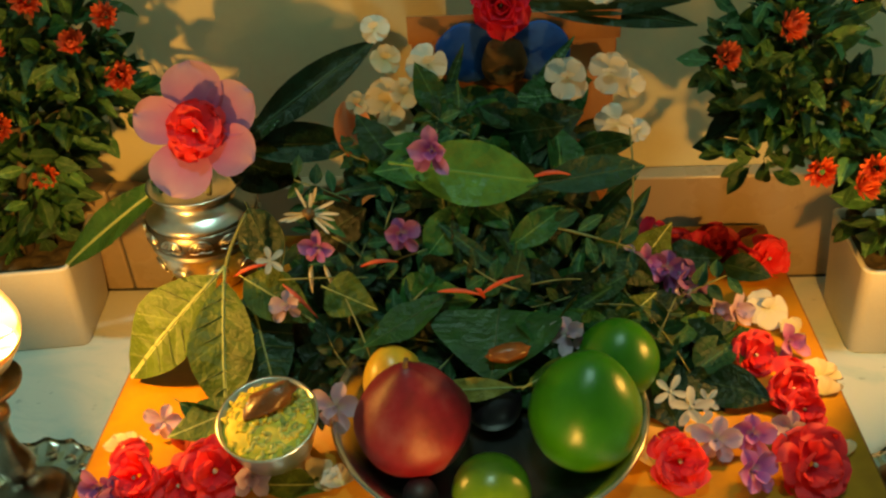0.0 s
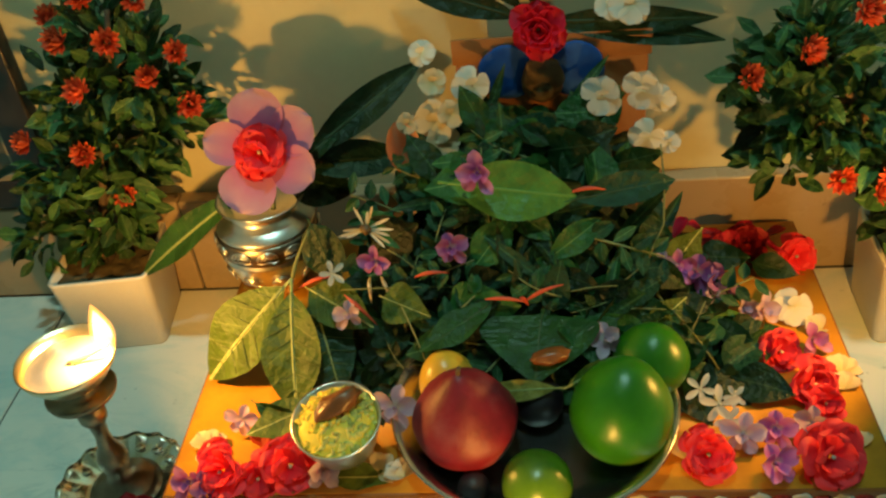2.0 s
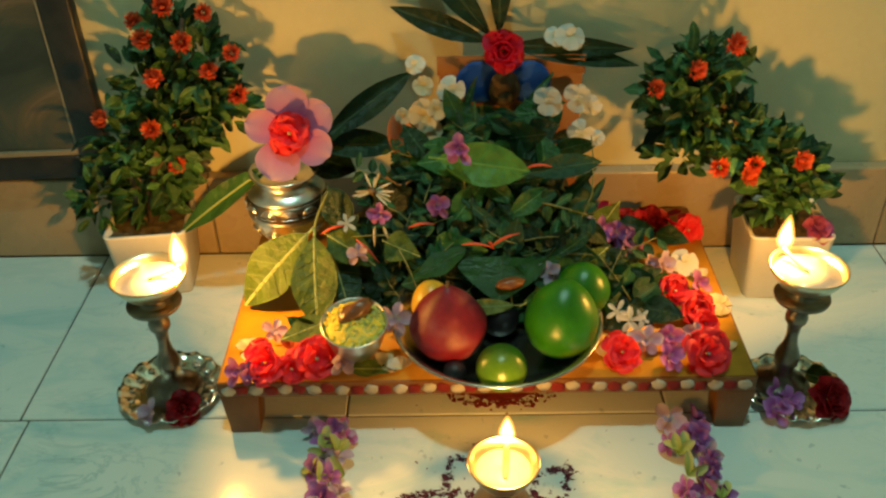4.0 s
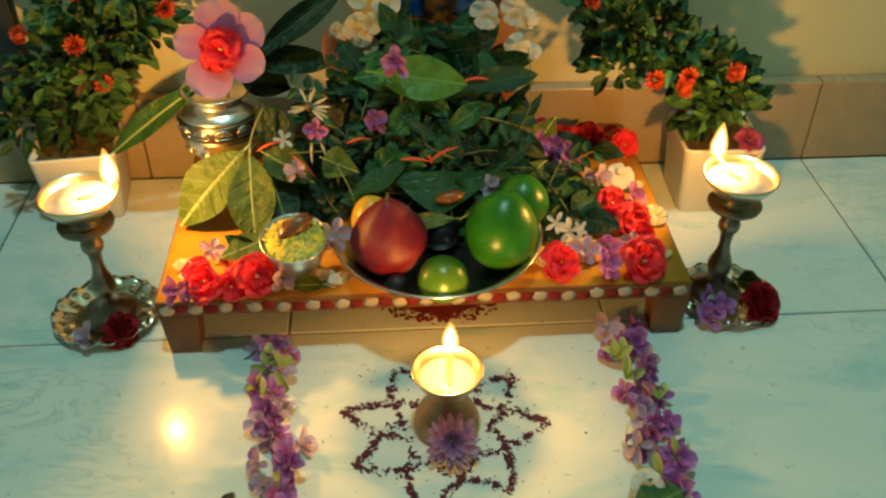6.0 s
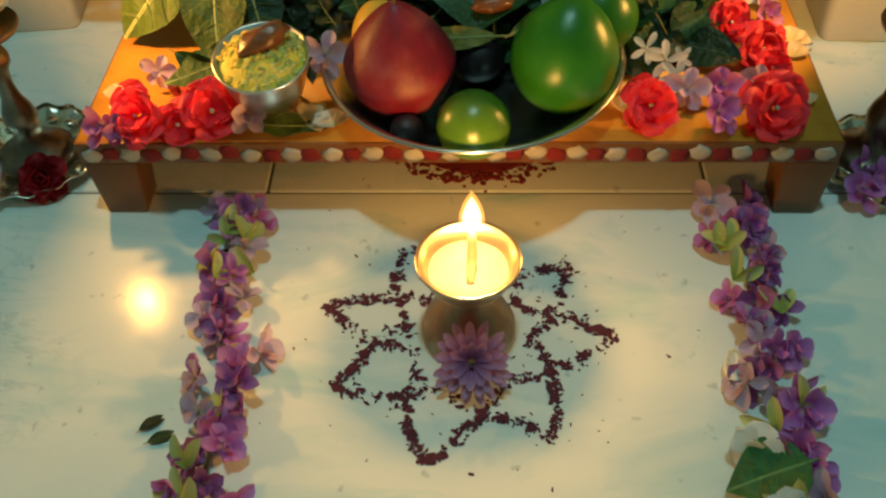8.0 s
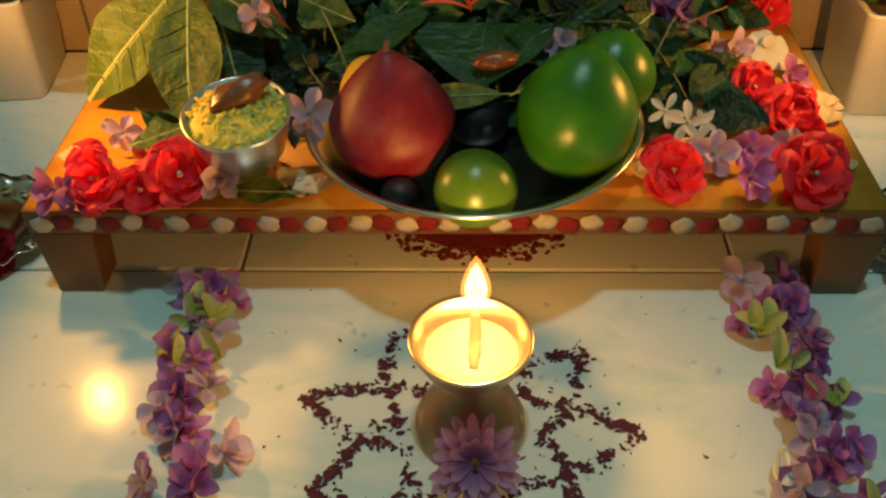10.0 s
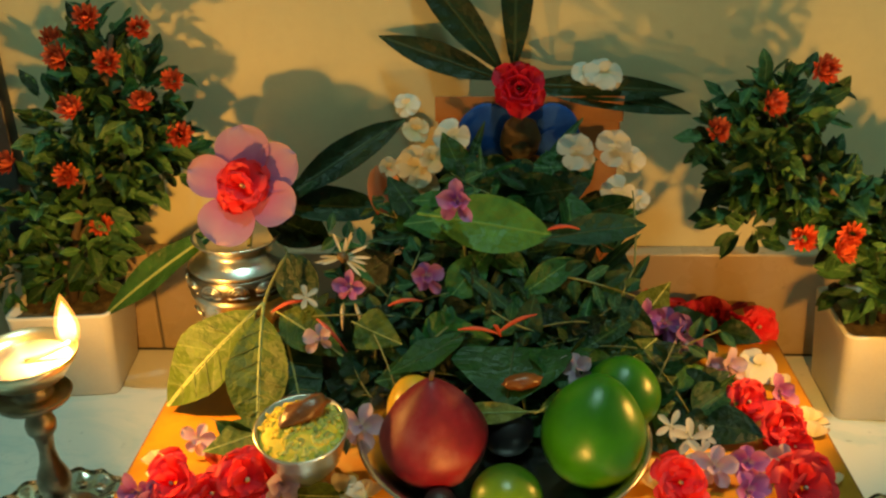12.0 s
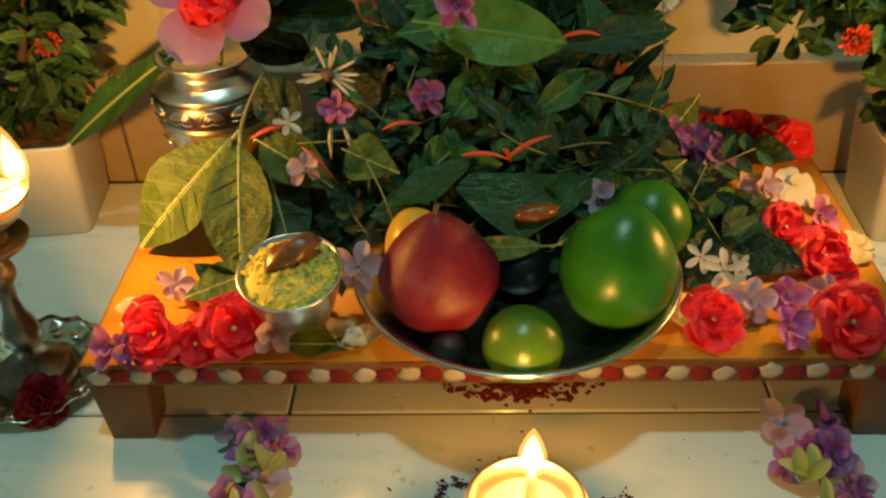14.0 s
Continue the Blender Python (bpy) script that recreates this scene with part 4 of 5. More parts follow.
def fruit(name, loc, profile, mat, label, category, tilt=(0, 0, 0), stalk=True, dent=0.03):
    ob = thing(name, loc, label, category)
    ob.matrix_basis = pose(*loc, *tilt)
    bm = lathe(bmesh.new(), profile, 36)
    for v in bm.verts:
        k = 1 + dent * noise.noise(v.co * 45 + Vector(loc) * 31)
        v.co = Vector((v.co.x * k, v.co.y * k, v.co.z))
    part("skin", bm, mat, ob)
    if stalk:
        zt = profile[-1][1]
        part("stalk", tube(bmesh.new(), [(0, 0, zt - 0.003), (0.0005, 0, zt + 0.002), (0.0015, 0, zt + 0.005)], [0.0018, 0.0014, 0.0016], 6), TWIG, ob)
    return ob


def coned(rw, h, low=0.40, tip=0.16, bend=1.15, n=20):
    """A round-bottomed fruit that narrows almost straight to a blunt point."""
    out = []
    for i in range(n + 1):
        t = i / n
        if t < low:
            r = math.sqrt(max(0.0, 1 - (1 - t / low) ** 2))
        else:
            u = (t - low) / (1 - low)
            r = (1 - u ** bend) * (1 - tip) + tip * math.sqrt(max(0.0, 1 - u ** 6))
        out.append((rw * max(r, 0.0), h * t))
    out[0], out[-1] = (0.0, 0.0), (0.0, h)
    return out


def egg(rw, h, peak=0.5, dip=0.003, pear=0.0, n=18):
    out = []
    for i in range(n + 1):
        a = math.pi * i / n
        z = -math.cos(a)
        r = math.sin(a) * (1 - pear * max(0, z) * (0.6 + 0.4 * z))
        out.append((max(rw * r, 0.0), h / 2 * z * (1 - dip * (1 if z > 0.97 else 0)) + h / 2))
    out[0], out[-1] = (0.0, out[0][1]), (0.0, out[-1][1])
    return out


BZ = TZ + 0.003
fruit("pomegranate", (-0.052, 0.012, BZ + 0.004), coned(0.0345, 0.077, 0.42, 0.10, 1.5, 30), APPLE, "ripe red fruit with a pointed top in the steel dish", "fruit", (4, -3, 20), dent=0.06)
fruit("green_fruit", (0.044, 0.008, BZ + 0.003), coned(0.0328, 0.075, 0.45, 0.32, 1.8, 30), GREEN_FRUIT, "large glossy green pear-shaped citrus in the steel dish", "fruit", (-6, 5, 0), stalk=False)
fruit("lime", (-0.008, -0.028, BZ + 0.001), egg(0.0220, 0.040, pear=0.08), LIME_FRUIT, "small yellowish green lime in the steel dish", "fruit", (8, 0, 0), stalk=False)
fruit("green_fruit", (0.068, 0.060, BZ + 0.010), egg(0.0260, 0.052, pear=0.2), GREEN_FRUIT, "smaller green citrus half hidden behind the larger one", "fruit", (0, 8, 0), stalk=False)
fruit("mango", (-0.062, 0.050, BZ + 0.001), egg(0.021, 0.049, pear=0.2), YELLOW_FRUIT, "yellow and red mango half hidden by leaves", "fruit", (-8, -12, 0), stalk=False)
for px, py, rr in ((-0.006, 0.040, 0.018), (-0.048, -0.027, 0.010)):
    fruit("plum", (px, py, BZ + (0.004 if py < -0.02 else 0.001)), egg(rr, rr * 1.9), PLUM, "dark purple plum in the shade of the dish", "fruit", stalk=False)

# ---- offering cup ----
cup = thing("offering_cup", (-0.136, 0.009, TZ + 0.0008), "small silver footed cup heaped with yellow rice", "cup")
cup.matrix_basis = pose(-0.135, 0.010, TZ + 0.0008, 10, 0, 0)
part("bowl", lathe(bmesh.new(), [(0.0, 0.0), (0.0165, 0.0), (0.0175, 0.002), (0.0130, 0.005), (0.0110, 0.009), (0.0160, 0.0145), (0.0225, 0.024), (0.0262, 0.037), (0.0288, 0.0475), (0.0295, 0.0495), (0.0280, 0.0495), (0.0250, 0.038), (0.0, 0.032)], 48), SILVER, cup)
mound = lathe(bmesh.new(), [(0.0265, 0.044), (0.0255, 0.0475), (0.020, 0.0500), (0.010, 0.0522), (0.0, 0.0525)], 40)
for v in mound.verts:
    v.co.z += 0.0012 * noise.noise(v.co * 500)
rice = part("rice", mound, RICE, cup, "yellow rice")
rg = random.Random(44)
grains = [mesh_of(blob(bmesh.new(), 0.0031, (0.55, 1.2, 0.55), 1), "rice_grain", mt) for mt in (RICE, RICE_GREEN)]
for i in range(170):
    a, r = rg.uniform(0, 6.283), 0.0255 * math.sqrt(rg.random())
    zz = 0.0528 - 0.006 * (r / 0.0265) ** 2
    part("rice_grain", grains[r * math.cos(a) + rg.uniform(-0.006, 0.006) > -0.004], None, rice, m=pose(r * math.cos(a), r * math.sin(a), zz, rg.uniform(-35, 35), rg.uniform(-30, 30), rg.uniform(0, 180)))
part("date", blob(bmesh.new(), 0.0160, (1.1, 0.5, 0.5), 3, 0.35, 2.0), DATE, cup, "wrinkled brown date", m=pose(0.001, 0.007, 0.0555, 0, -14, 30))

# ---- silver water pot with the pink flower ----
VX, VY = -0.222, 0.205
vase = thing("water_pot", (VX, VY, TZ + 0.0008), "engraved silver water pot on the stool's corner", "pot")
vase.matrix_basis = pose(VX, VY, TZ + 0.0008) @ Matrix.Diagonal((1.03, 1.03, 0.86, 1))
BODY = [(0.0, 0.0), (0.020, 0.0), (0.022, 0.003), (0.0205, 0.006), (0.028, 0.016), (0.0355, 0.030), (0.0390, 0.044), (0.0395, 0.047), (0.0405, 0.0485), (0.0405, 0.051), (0.0395, 0.0525), (0.0400, 0.064), (0.0385, 0.074), (0.0395, 0.0755), (0.0385, 0.0775),
        (0.0330, 0.083), (0.0275, 0.087), (0.0262, 0.092), (0.0290, 0.097), (0.0345, 0.101), (0.0350, 0.1025), (0.0330, 0.1025), (0.025, 0.096), (0.0, 0.094)]
vase_body = part("body", lathe(bmesh.new(), BODY, 64), SILVER, vase)
# Dark ring added behind the engraving for contrast.
part("dark_band", lathe(bmesh.new(), [(0.0398, 0.0535), (0.0403, 0.0545), (0.0403, 0.0725), (0.0392, 0.0735)], 64), DARK_METAL, vase_body, "dark metal ring behind the engraved band")
for zc, r0, count in ((0.0625, 0.0412, 12), (0.030, 0.0362, 9)):
    for i in range(count):
        a = 2 * math.pi * i / count + 0.2
        orn = bmesh.new()
        for k, rr in enumerate((0.0078, 0.0052, 0.0026)):
            tube(orn, [(rr * math.cos(s), rr * 1.0 * math.sin(s), 0) for s in [math.pi * (0.05 + 0.9 * j / 9) for j in range(10)]], 0.0011, 5)
        tube(orn, [(-0.0085, -0.002, 0), (-0.004, -0.0035, 0.0004), (0, -0.002, 0.0004), (0.004, -0.0035, 0.0004), (0.0085, -0.002, 0)], 0.0006, 5)
        part("engraving", orn, SILVER, vase_body, m=orient((r0 * math.cos(a), r0 * math.sin(a), zc), (math.cos(a), math.sin(a), 0 if zc > 0.05 else -0.35)))

PF = Vector((-0.209, 0.208, 0.189))
pink = new("pink_flower")
pink.empty_display_size = 0.01
pink.matrix_basis = orient(PF, (-0.05, -0.85, 0.52))
tagged(pink, "large pink petals spread round a red rose on the silver pot", "flower")
rg = random.Random(8)
for i, (a, ln, wd) in enumerate([(6, 0.047, 0.044), (76, 0.045, 0.034), (-58, 0.046, 0.040), (-118, 0.046, 0.038), (158, 0.048, 0.046)]):
    part("petal", petal(bmesh.new(), pose(0, 0, 0, 0, 0, a) @ pose(0, 0.003, 0.002, 8 + 4 * (i % 2)), ln, wd, cup=0.25, back=0.08, ruffle=0.03, full=0.62, nv=10, nu=8), P_PINK, pink, "mottled pink petal")
mid_rose = part("rose", carnation(random.Random(12), 0.023), P_RED, pink, "red rose in the middle", m=pose(0, 0, 0.004))
part("heart", blob(bmesh.new(), 0.0018, (1, 1, 0.8), 1, 0.3, 1.0, (0, 0, 0.0125)), DOT_WHITE, mid_rose)
part("stalk", tube(bmesh.new(), [(0, -0.004, 0.0), (0, -0.025, -0.012), (0.002, -0.045, -0.006)], 0.002, 6), STEM_PALE, pink)


def lone_leaf(name, base, tip, shape, mat, label, normal=(0, -0.8, 0.55), width=1.0, kind=0, group=""):
    ob = tagged(part(name, leaf_mesh(shape, mat, kind), None, None, m=along(base, tip, normal, width)), label, "leaf", group)
    rib = RIB_FRESH if mat is LEAF_LIGHT else VEIN if mat in (LEAF_YELLOW, LEAF_LONG, LEAF_FOLD) else RIB
    key = ("midrib", kind % 4, rib.name)
    if key not in MESHES:
        curl = (0.12, 0.25, -0.1, 0.35)[kind % 4]
        pts = [(0, 0.08 + 0.92 * t - 0.25 * curl * t * t, -curl * t * t + 0.002) for t in (0, 0.15, 0.3, 0.45, 0.6, 0.75, 0.9, 0.98)]
        MESHES[key] = mesh_of(tube(bmesh.new(), pts, [0.009, 0.0085, 0.0078, 0.007, 0.006, 0.005, 0.0035, 0.002], 5), "midrib", rib)
    part("midrib", MESHES[key], None, ob)
    return ob


lone_leaf("long_leaf", (-0.222, 0.205, 0.164), (-0.350, 0.185, 0.086), "lance", LEAF_LONG, "long green leaf hanging out of the silver pot", (-0.3, -0.7, 0.6), 0.85, 0, "leaves in the silver pot")
lone_leaf("long_leaf", (-0.190, 0.215, 0.172), (-0.080, 0.250, 0.243), "lance", LEAF_MANGO, "long dark leaf rising from the silver pot", (0.2, -0.8, 0.5), 0.95, 1, "leaves in the silver pot")
lone_leaf("long_leaf", (-0.198, 0.215, 0.172), (-0.098, 0.235, 0.165), "elliptic", LEAF_TEAL, "bluish green leaf behind the heap", (0.1, -0.7, 0.7), 0.8, 0, "leaves in the silver pot")
lone_leaf("long_leaf", (-0.200, 0.21, 0.165), (-0.145, 0.22, 0.205), "lance", LEAF_DARK, "short dark leaf by the pink flower", (0.1, -0.8, 0.5), 1.0, 1, "leaves in the silver pot")
lone_leaf("long_leaf", (-0.205, 0.215, 0.166), (-0.14, 0.215, 0.140), "ovate", LEAF_DARK, "dark leaf drooping from the silver pot", (0.1, -0.8, 0.5), 1.0, 3, "leaves in the silver pot")

# ---- board and figurine at the back ----
board = thing("back_board", (0.004, 0.262, TZ + 0.001), "orange-brown wooden board with two blue discs at the wall", "board")
part("panel", box(bmesh.new(), -0.064, 0.084, -0.004, 0.004, 0.0, 0.184, 0.002), BOARD, board)
part("rail", box(bmesh.new(), -0.066, 0.086, -0.006, -0.0045, 0.166, 0.187, 0.0006), BOARD, board)
for sx, cx in ((-1, -0.0225), (1, 0.0265)):
    part("blue_disc", blob(bmesh.new(), 0.0232, (1.05, 0.10, 0.98), 3, 0.10, 1 + sx, (cx, -0.0085, 0.159)), BLUE, board, "round blue painted disc")
part("boss", blob(bmesh.new(), 0.0165, (1.0, 0.25, 1.2), 3, 0.12, 4, (0.003, -0.014, 0.154)), UMBER, board, "olive-brown oval between the discs")
# Stands for a dark hole: its shade is a dark-coloured blob.
part("knob", blob(bmesh.new(), 0.0085, (1.0, 0.5, 0.9), 2, 0.15, 6, (0.003, -0.018, 0.146)), SOIL, board, "dark blob in place of a hole")

FAN = (0.001, 0.264, 0.258)
for tip, nm, k in (((-0.090, 0.275, 0.369), (0, -1, 0.1), 0), ((0.005, 0.277, 0.388), (0.25, -1, 0.1), 0), ((-0.111, 0.270, 0.298), (0, -1, 0.3), 0), ((0.150, 0.250, 0.243), (0, -0.8, 0.6), 1), ((0.142, 0.250, 0.256), (0, -0.9, 0.3), 1)):
    lone_leaf("fan_leaf", FAN, tip, "lance" if k == 0 else "narrow", LEAF_MANGO, "long dark mango leaf spread behind the red flower", nm, 0.92, 0, "leaves fanned behind the red flower")
flower("red_flower", ROSE[0], orient((0.005, 0.252, 0.257), (0, -0.93, 0.35), s=1.0), "crimson rose on top of the board")
for p, s in (((0.058, 0.262, 0.266), 0.75), ((0.073, 0.260, 0.266), 1.0), ((-0.084, 0.248, 0.244), 0.7)):
    flower("white_flower", WHITE_BELL[rnd.randrange(3)], orient(p, (rnd.uniform(-0.3, 0.3), -0.7, 0.7), s=s), "white flower head above the board", group="white flowers round the idol")
for p, s in (((-0.047, 0.232, 0.224), 0.95), ((0.050, 0.222, 0.215), 0.95), ((0.081, 0.222, 0.219), 0.95), ((0.094, 0.228, 0.206), 0.7), ((0.083, 0.206, 0.188), 0.85), ((0.098, 0.205, 0.181), 0.55), ((-0.048, 0.225, 0.208), 0.6)):
    flower("white_flower", WHITE_BELL[rnd.randrange(3)], orient(p, (rnd.uniform(-0.3, 0.3), -0.8, rnd.uniform(0.1, 0.6)), s=s), "white flower head tucked among the leaves", group="white flowers round the idol")
for p, s in (((-0.073, 0.215, 0.205), 1.1), ((-0.070, 0.210, 0.190), 0.9), ((-0.077, 0.230, 0.229), 0.7), ((-0.062, 0.212, 0.212), 0.7), ((-0.082, 0.205, 0.180), 0.6), ((-0.096, 0.212, 0.205), 0.55), ((-0.066, 0.200, 0.170), 0.55), ((-0.100, 0.205, 0.158), 0.5)):
    flower("cream_flower", CREAM_BELL[rnd.randrange(2)], orient(p, (rnd.uniform(-0.3, 0.3), -0.8, rnd.uniform(0.1, 0.6)), s=s), "wilted cream flower tucked among the leaves", group="white flowers round the idol")
orange = petal(bmesh.new(), pose(0, 0, 0), 0.040, 0.026, cup=0.9, back=0.1, full=0.6, nv=8, nu=6)
tagged(part("fallen_petal", orange, P_PEACH, None, m=orient((-0.103, 0.205, 0.166), (0.45, -0.85, 0.25), s=1.05)), "curled orange petal standing in the leaves", "petal")

# ---- heap of leaves ----
heap = thing("leaf_heap", (0, 0, TZ + 0.0008), "heap of green leaves piled over the stool", "leaves")


def heap_top(x, y):
    """Height of the pile above the floor."""
    ridge = 0.075 + 0.125 * max(0.0, min(1.0, (y - 0.055) / 0.125))
    side = max(0.0, 1 - (abs(x + 0.010) / (0.150 - 0.045 * max(0.0, min(1.0, (y - 0.05) / 0.14)))) ** 2.6)
    return TZ + (ridge - TZ) * side


# One bumpy sheet in the dark leaf colour fills the gaps below the leaves.
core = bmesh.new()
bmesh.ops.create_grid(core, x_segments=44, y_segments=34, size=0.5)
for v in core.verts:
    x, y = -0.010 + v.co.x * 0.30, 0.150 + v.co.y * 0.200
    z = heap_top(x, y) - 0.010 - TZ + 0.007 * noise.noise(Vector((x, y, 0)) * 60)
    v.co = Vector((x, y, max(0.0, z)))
part("core", core, LEAF_DARK, heap, "bumpy dark green sheet under the loose leaves")
rg = random.Random(77)
made = 0
while made < 270:
    x, y = rg.uniform(-0.16, 0.135), rg.uniform(0.058, 0.235)
    z = heap_top(x, y)
    if z < TZ + 0.004 and rg.random() < 0.7:
        continue
    u = rg.random()
    shape, lo, hi = (("narrow", 0.035, 0.068), ("elliptic", 0.028, 0.052), ("ovate", 0.026, 0.050), ("heart", 0.024, 0.042))[int(u * 3.999)]
    ang = rg.uniform(0, 6.283)
    s = rg.uniform(lo, hi)
    way = Vector((math.cos(ang), 0.45 * math.sin(ang), 0.5 * math.sin(ang) + rg.uniform(-0.25, 0.3))).normalized()
    base = Vector((x, y, z - TZ + rg.uniform(-0.004, 0.005)))
    base.z = max(base.z, 0.003)
    tip = base + way * s
    tip.z = max(tip.z, 0.003)
    tip.y = min(tip.y, 0.25)
    mat = rg.choice((LEAF_DARK, LEAF_DARK, LEAF_DARK, LEAF_MID, LEAF_MID, LEAF_TEAL))
    part("leaf", leaf_mesh(shape, mat, rg.randrange(4)), None, heap, m=along(base, tip, (rg.uniform(-0.6, 0.6), -0.75, 0.65 + rg.uniform(-0.4, 0.4))))
    made += 1

lone_leaf("broad_leaf", (-0.070, 0.145, 0.195), (0.029, 0.130, 0.186), "elliptic", LEAF_LIGHT, "fresh light green leaf lying across the heap", (0.05, -0.87, 0.5), 1.05, 0)
lone_leaf("broad_leaf", (0.018, 0.138, 0.178), (0.098, 0.146, 0.190), "elliptic", LEAF_TEAL, "bluish green leaf beside the light one", (0.0, -0.7, 0.7), 0.75, 0)
lone_leaf("broad_leaf", (-0.010, 0.185, 0.190), (0.045, 0.170, 0.205), "ovate", LEAF_MID, "round green leaf below the idol", (0.0, -0.9, 0.4), 1.0, 2)
lone_leaf("broad_leaf", (0.045, 0.175, 0.180), (0.088, 0.170, 0.196), "elliptic", LEAF_MID, "green leaf below the idol", (0.0, -0.9, 0.4), 1.0, 2)
lone_leaf("broad_leaf", (-0.170, 0.150, 0.165), (-0.150, 0.130, 0.118), "ovate", LEAF_DARK, "dark leaf beside the silver pot", (-0.1, -0.8, 0.5), 1.1, 2)
lone_leaf("broad_leaf", (-0.130, 0.150, 0.130), (-0.085, 0.140, 0.165), "heart", LEAF_DARK, "broad dark leaf in the heap", (0.0, -0.8, 0.5), 1.0, 2)

rg = random.Random(205)
for i in range(30):
    x, y = rg.uniform(-0.145, 0.105), rg.uniform(0.066, 0.200)
    base = Vector((x, y, heap_top(x, y) - TZ + 0.004))
    a = rg.uniform(0, 6.283)
    tip = base + Vector((math.cos(a), 0.35 * math.sin(a), 0.6 * math.sin(a))).normalized() * rg.uniform(0.034, 0.056)
    tip.z = max(tip.z, 0.004)
    part("leaf", leaf_mesh(rg.choice(("ovate", "elliptic", "heart")), rg.choice((LEAF_MID, LEAF_BRIGHT, LEAF_DARK, LEAF_BRIGHT, LEAF_YELLOW if i % 3 == 0 else LEAF_MID)), rg.choice((0, 2, 2, 1))), None, heap, m=along(base, tip, (rg.uniform(-0.4, 0.4), -0.8, 0.6)))

# the yellow-green lobed leaf
SJ = Vector((-0.180, 0.114, 0.138))
lobed = thing("lobed_leaf", (0, 0, 0), "large yellow-green leaf of several leaflets with pale veins", "leaf")


def side_veins(width):
    bm = bmesh.new()
    for k in range(6):
        y0 = 0.20 + 0.12 * k
        reach = 0.5 * width * math.sin(math.pi * (y0 + 0.10)) * 0.85
        for sx in (-1, 1):
            pts = [(sx * reach * q, y0 + 0.55 * reach * q, 0.25 * abs(reach * q) - 0.12 * (y0 + 0.5 * reach * q) ** 2 + 0.004) for q in (0, 0.35, 0.7, 1.0)]
            tube(bm, pts, [0.005, 0.004, 0.003, 0.0015], 4)
    return bm


for base, tip, shape, mat, nrm, wd in (
        (SJ, (-0.256, 0.072, 0.077), "elliptic", LEAF_YELLOW, (-0.22, -0.62, 0.75), 1.25),
        (SJ + Vector((0.0, -0.004, 0.0)), (-0.176, 0.032, 0.081), "elliptic", LEAF_LOBE, (-0.10, -0.62, 0.78), 1.15),
        (SJ + Vector((0.010, 0.004, -0.016)), (-0.143, 0.050, 0.082), "elliptic", LEAF_MID, (0.25, -0.65, 0.72), 1.2),
        (SJ + Vector((0.008, -0.004, -0.004)), (-0.120, 0.088, 0.111), "ovate", LEAF_YELLOW, (0.15, -0.66, 0.74), 1.0)):
    m_leaf = along(base, tip, nrm, wd)
    leaflet = part("leaflet", leaf_mesh(shape, mat, 0), None, lobed, m=m_leaf)
    pts = [(0, 0.08 + 0.92 * t - 0.03 * t * t, -0.12 * t * t + 0.003) for t in (0, 0.15, 0.3, 0.45, 0.6, 0.75, 0.9, 0.98)]
    part("vein", tube(bmesh.new(), pts, [0.010, 0.0095, 0.009, 0.008, 0.007, 0.005, 0.0035, 0.002], 5), VEIN, leaflet, "pale yellow midrib")
    part("vein", side_veins(0.5), RIB_PALE, leaflet, "fine side veins")
part("leaf_stalk", tube(bmesh.new(), arc((-0.166, 0.134, 0.166), SJ, (-0.003, 0, -0.003), 6), [0.0009, 0.0010, 0.0011, 0.0012, 0.0013, 0.0014, 0.0015], 6), STEM_PALE, lobed)
lone_leaf("yellow_leaf", (-0.115, 0.098, 0.132), (-0.080, 0.090, 0.118), "heart", LEAF_YELLOW, "small yellow-green leaf in the heap", (0.2, -0.7, 0.6), 1.0, 2)
lone_leaf("yellow_leaf", (-0.160, 0.040, 0.085), (-0.205, 0.022, 0.074), "ovate", LEAF_YELLOW, "yellow-green leaf behind the red flowers", (0.0, -0.5, 0.8), 1.0, 2)
lone_leaf("curled_leaf", (-0.205, 0.040, 0.090), (-0.165, 0.028, 0.068), "elliptic", LEAF_MID, "green leaf curled beside the cup", (0.3, -0.8, 0.4), 0.9, 3)

# the folded leaf over the fruit dish
lone_leaf("betel_leaf", (0.000, 0.092, 0.120), (-0.008, 0.034, 0.108), "heart", LEAF_BETEL, "large dark betel leaf with folded rim over the fruit dish", (-0.15, -0.55, 0.85), 1.75, 0)
lone_leaf("betel_leaf", (0.026, 0.088, 0.120), (0.034, 0.046, 0.112), "heart", LEAF_BETEL, "dark betel leaf over the fruit dish", (0.2, -0.5, 0.85), 1.2, 0)
lone_leaf("betel_leaf", (-0.030, 0.100, 0.126), (-0.084, 0.062, 0.108), "elliptic", LEAF_MID, "green leaf over the mango", (-0.2, -0.5, 0.85), 0.9, 2)
lone_leaf("folded_leaf", (0.012, 0.031, 0.1045), (-0.046, 0.033, 0.1005), "lance", LEAF_FOLD, "folded leaf rim showing its ochre underside", (0.0, -0.85, 0.55), 1.15, 2)
lone_leaf("folded_leaf", (0.011, 0.031, 0.1030), (0.048, 0.046, 0.1150), "lance", LEAF_YELLOW, "folded yellow-green leaf rim over the dish", (0.0, -0.85, 0.55), 1.5, 2)
lone_leaf("betel_leaf", (0.014, 0.036, 0.097), (-0.040, 0.037, 0.091), "elliptic", LEAF_DARK, "dark leaf hanging into the dish", (0.0, -0.95, -0.1), 0.9, 0)
tagged(part("betel_nut", blob(bmesh.new(), 0.011, (1.2, 0.8, 0.5), 3, 0.25, 5.0), DATE, None, m=pose(0.004, 0.052, 0.1135, -25, 0, 15)), "reddish brown betel nut on the dark leaf", "nut")
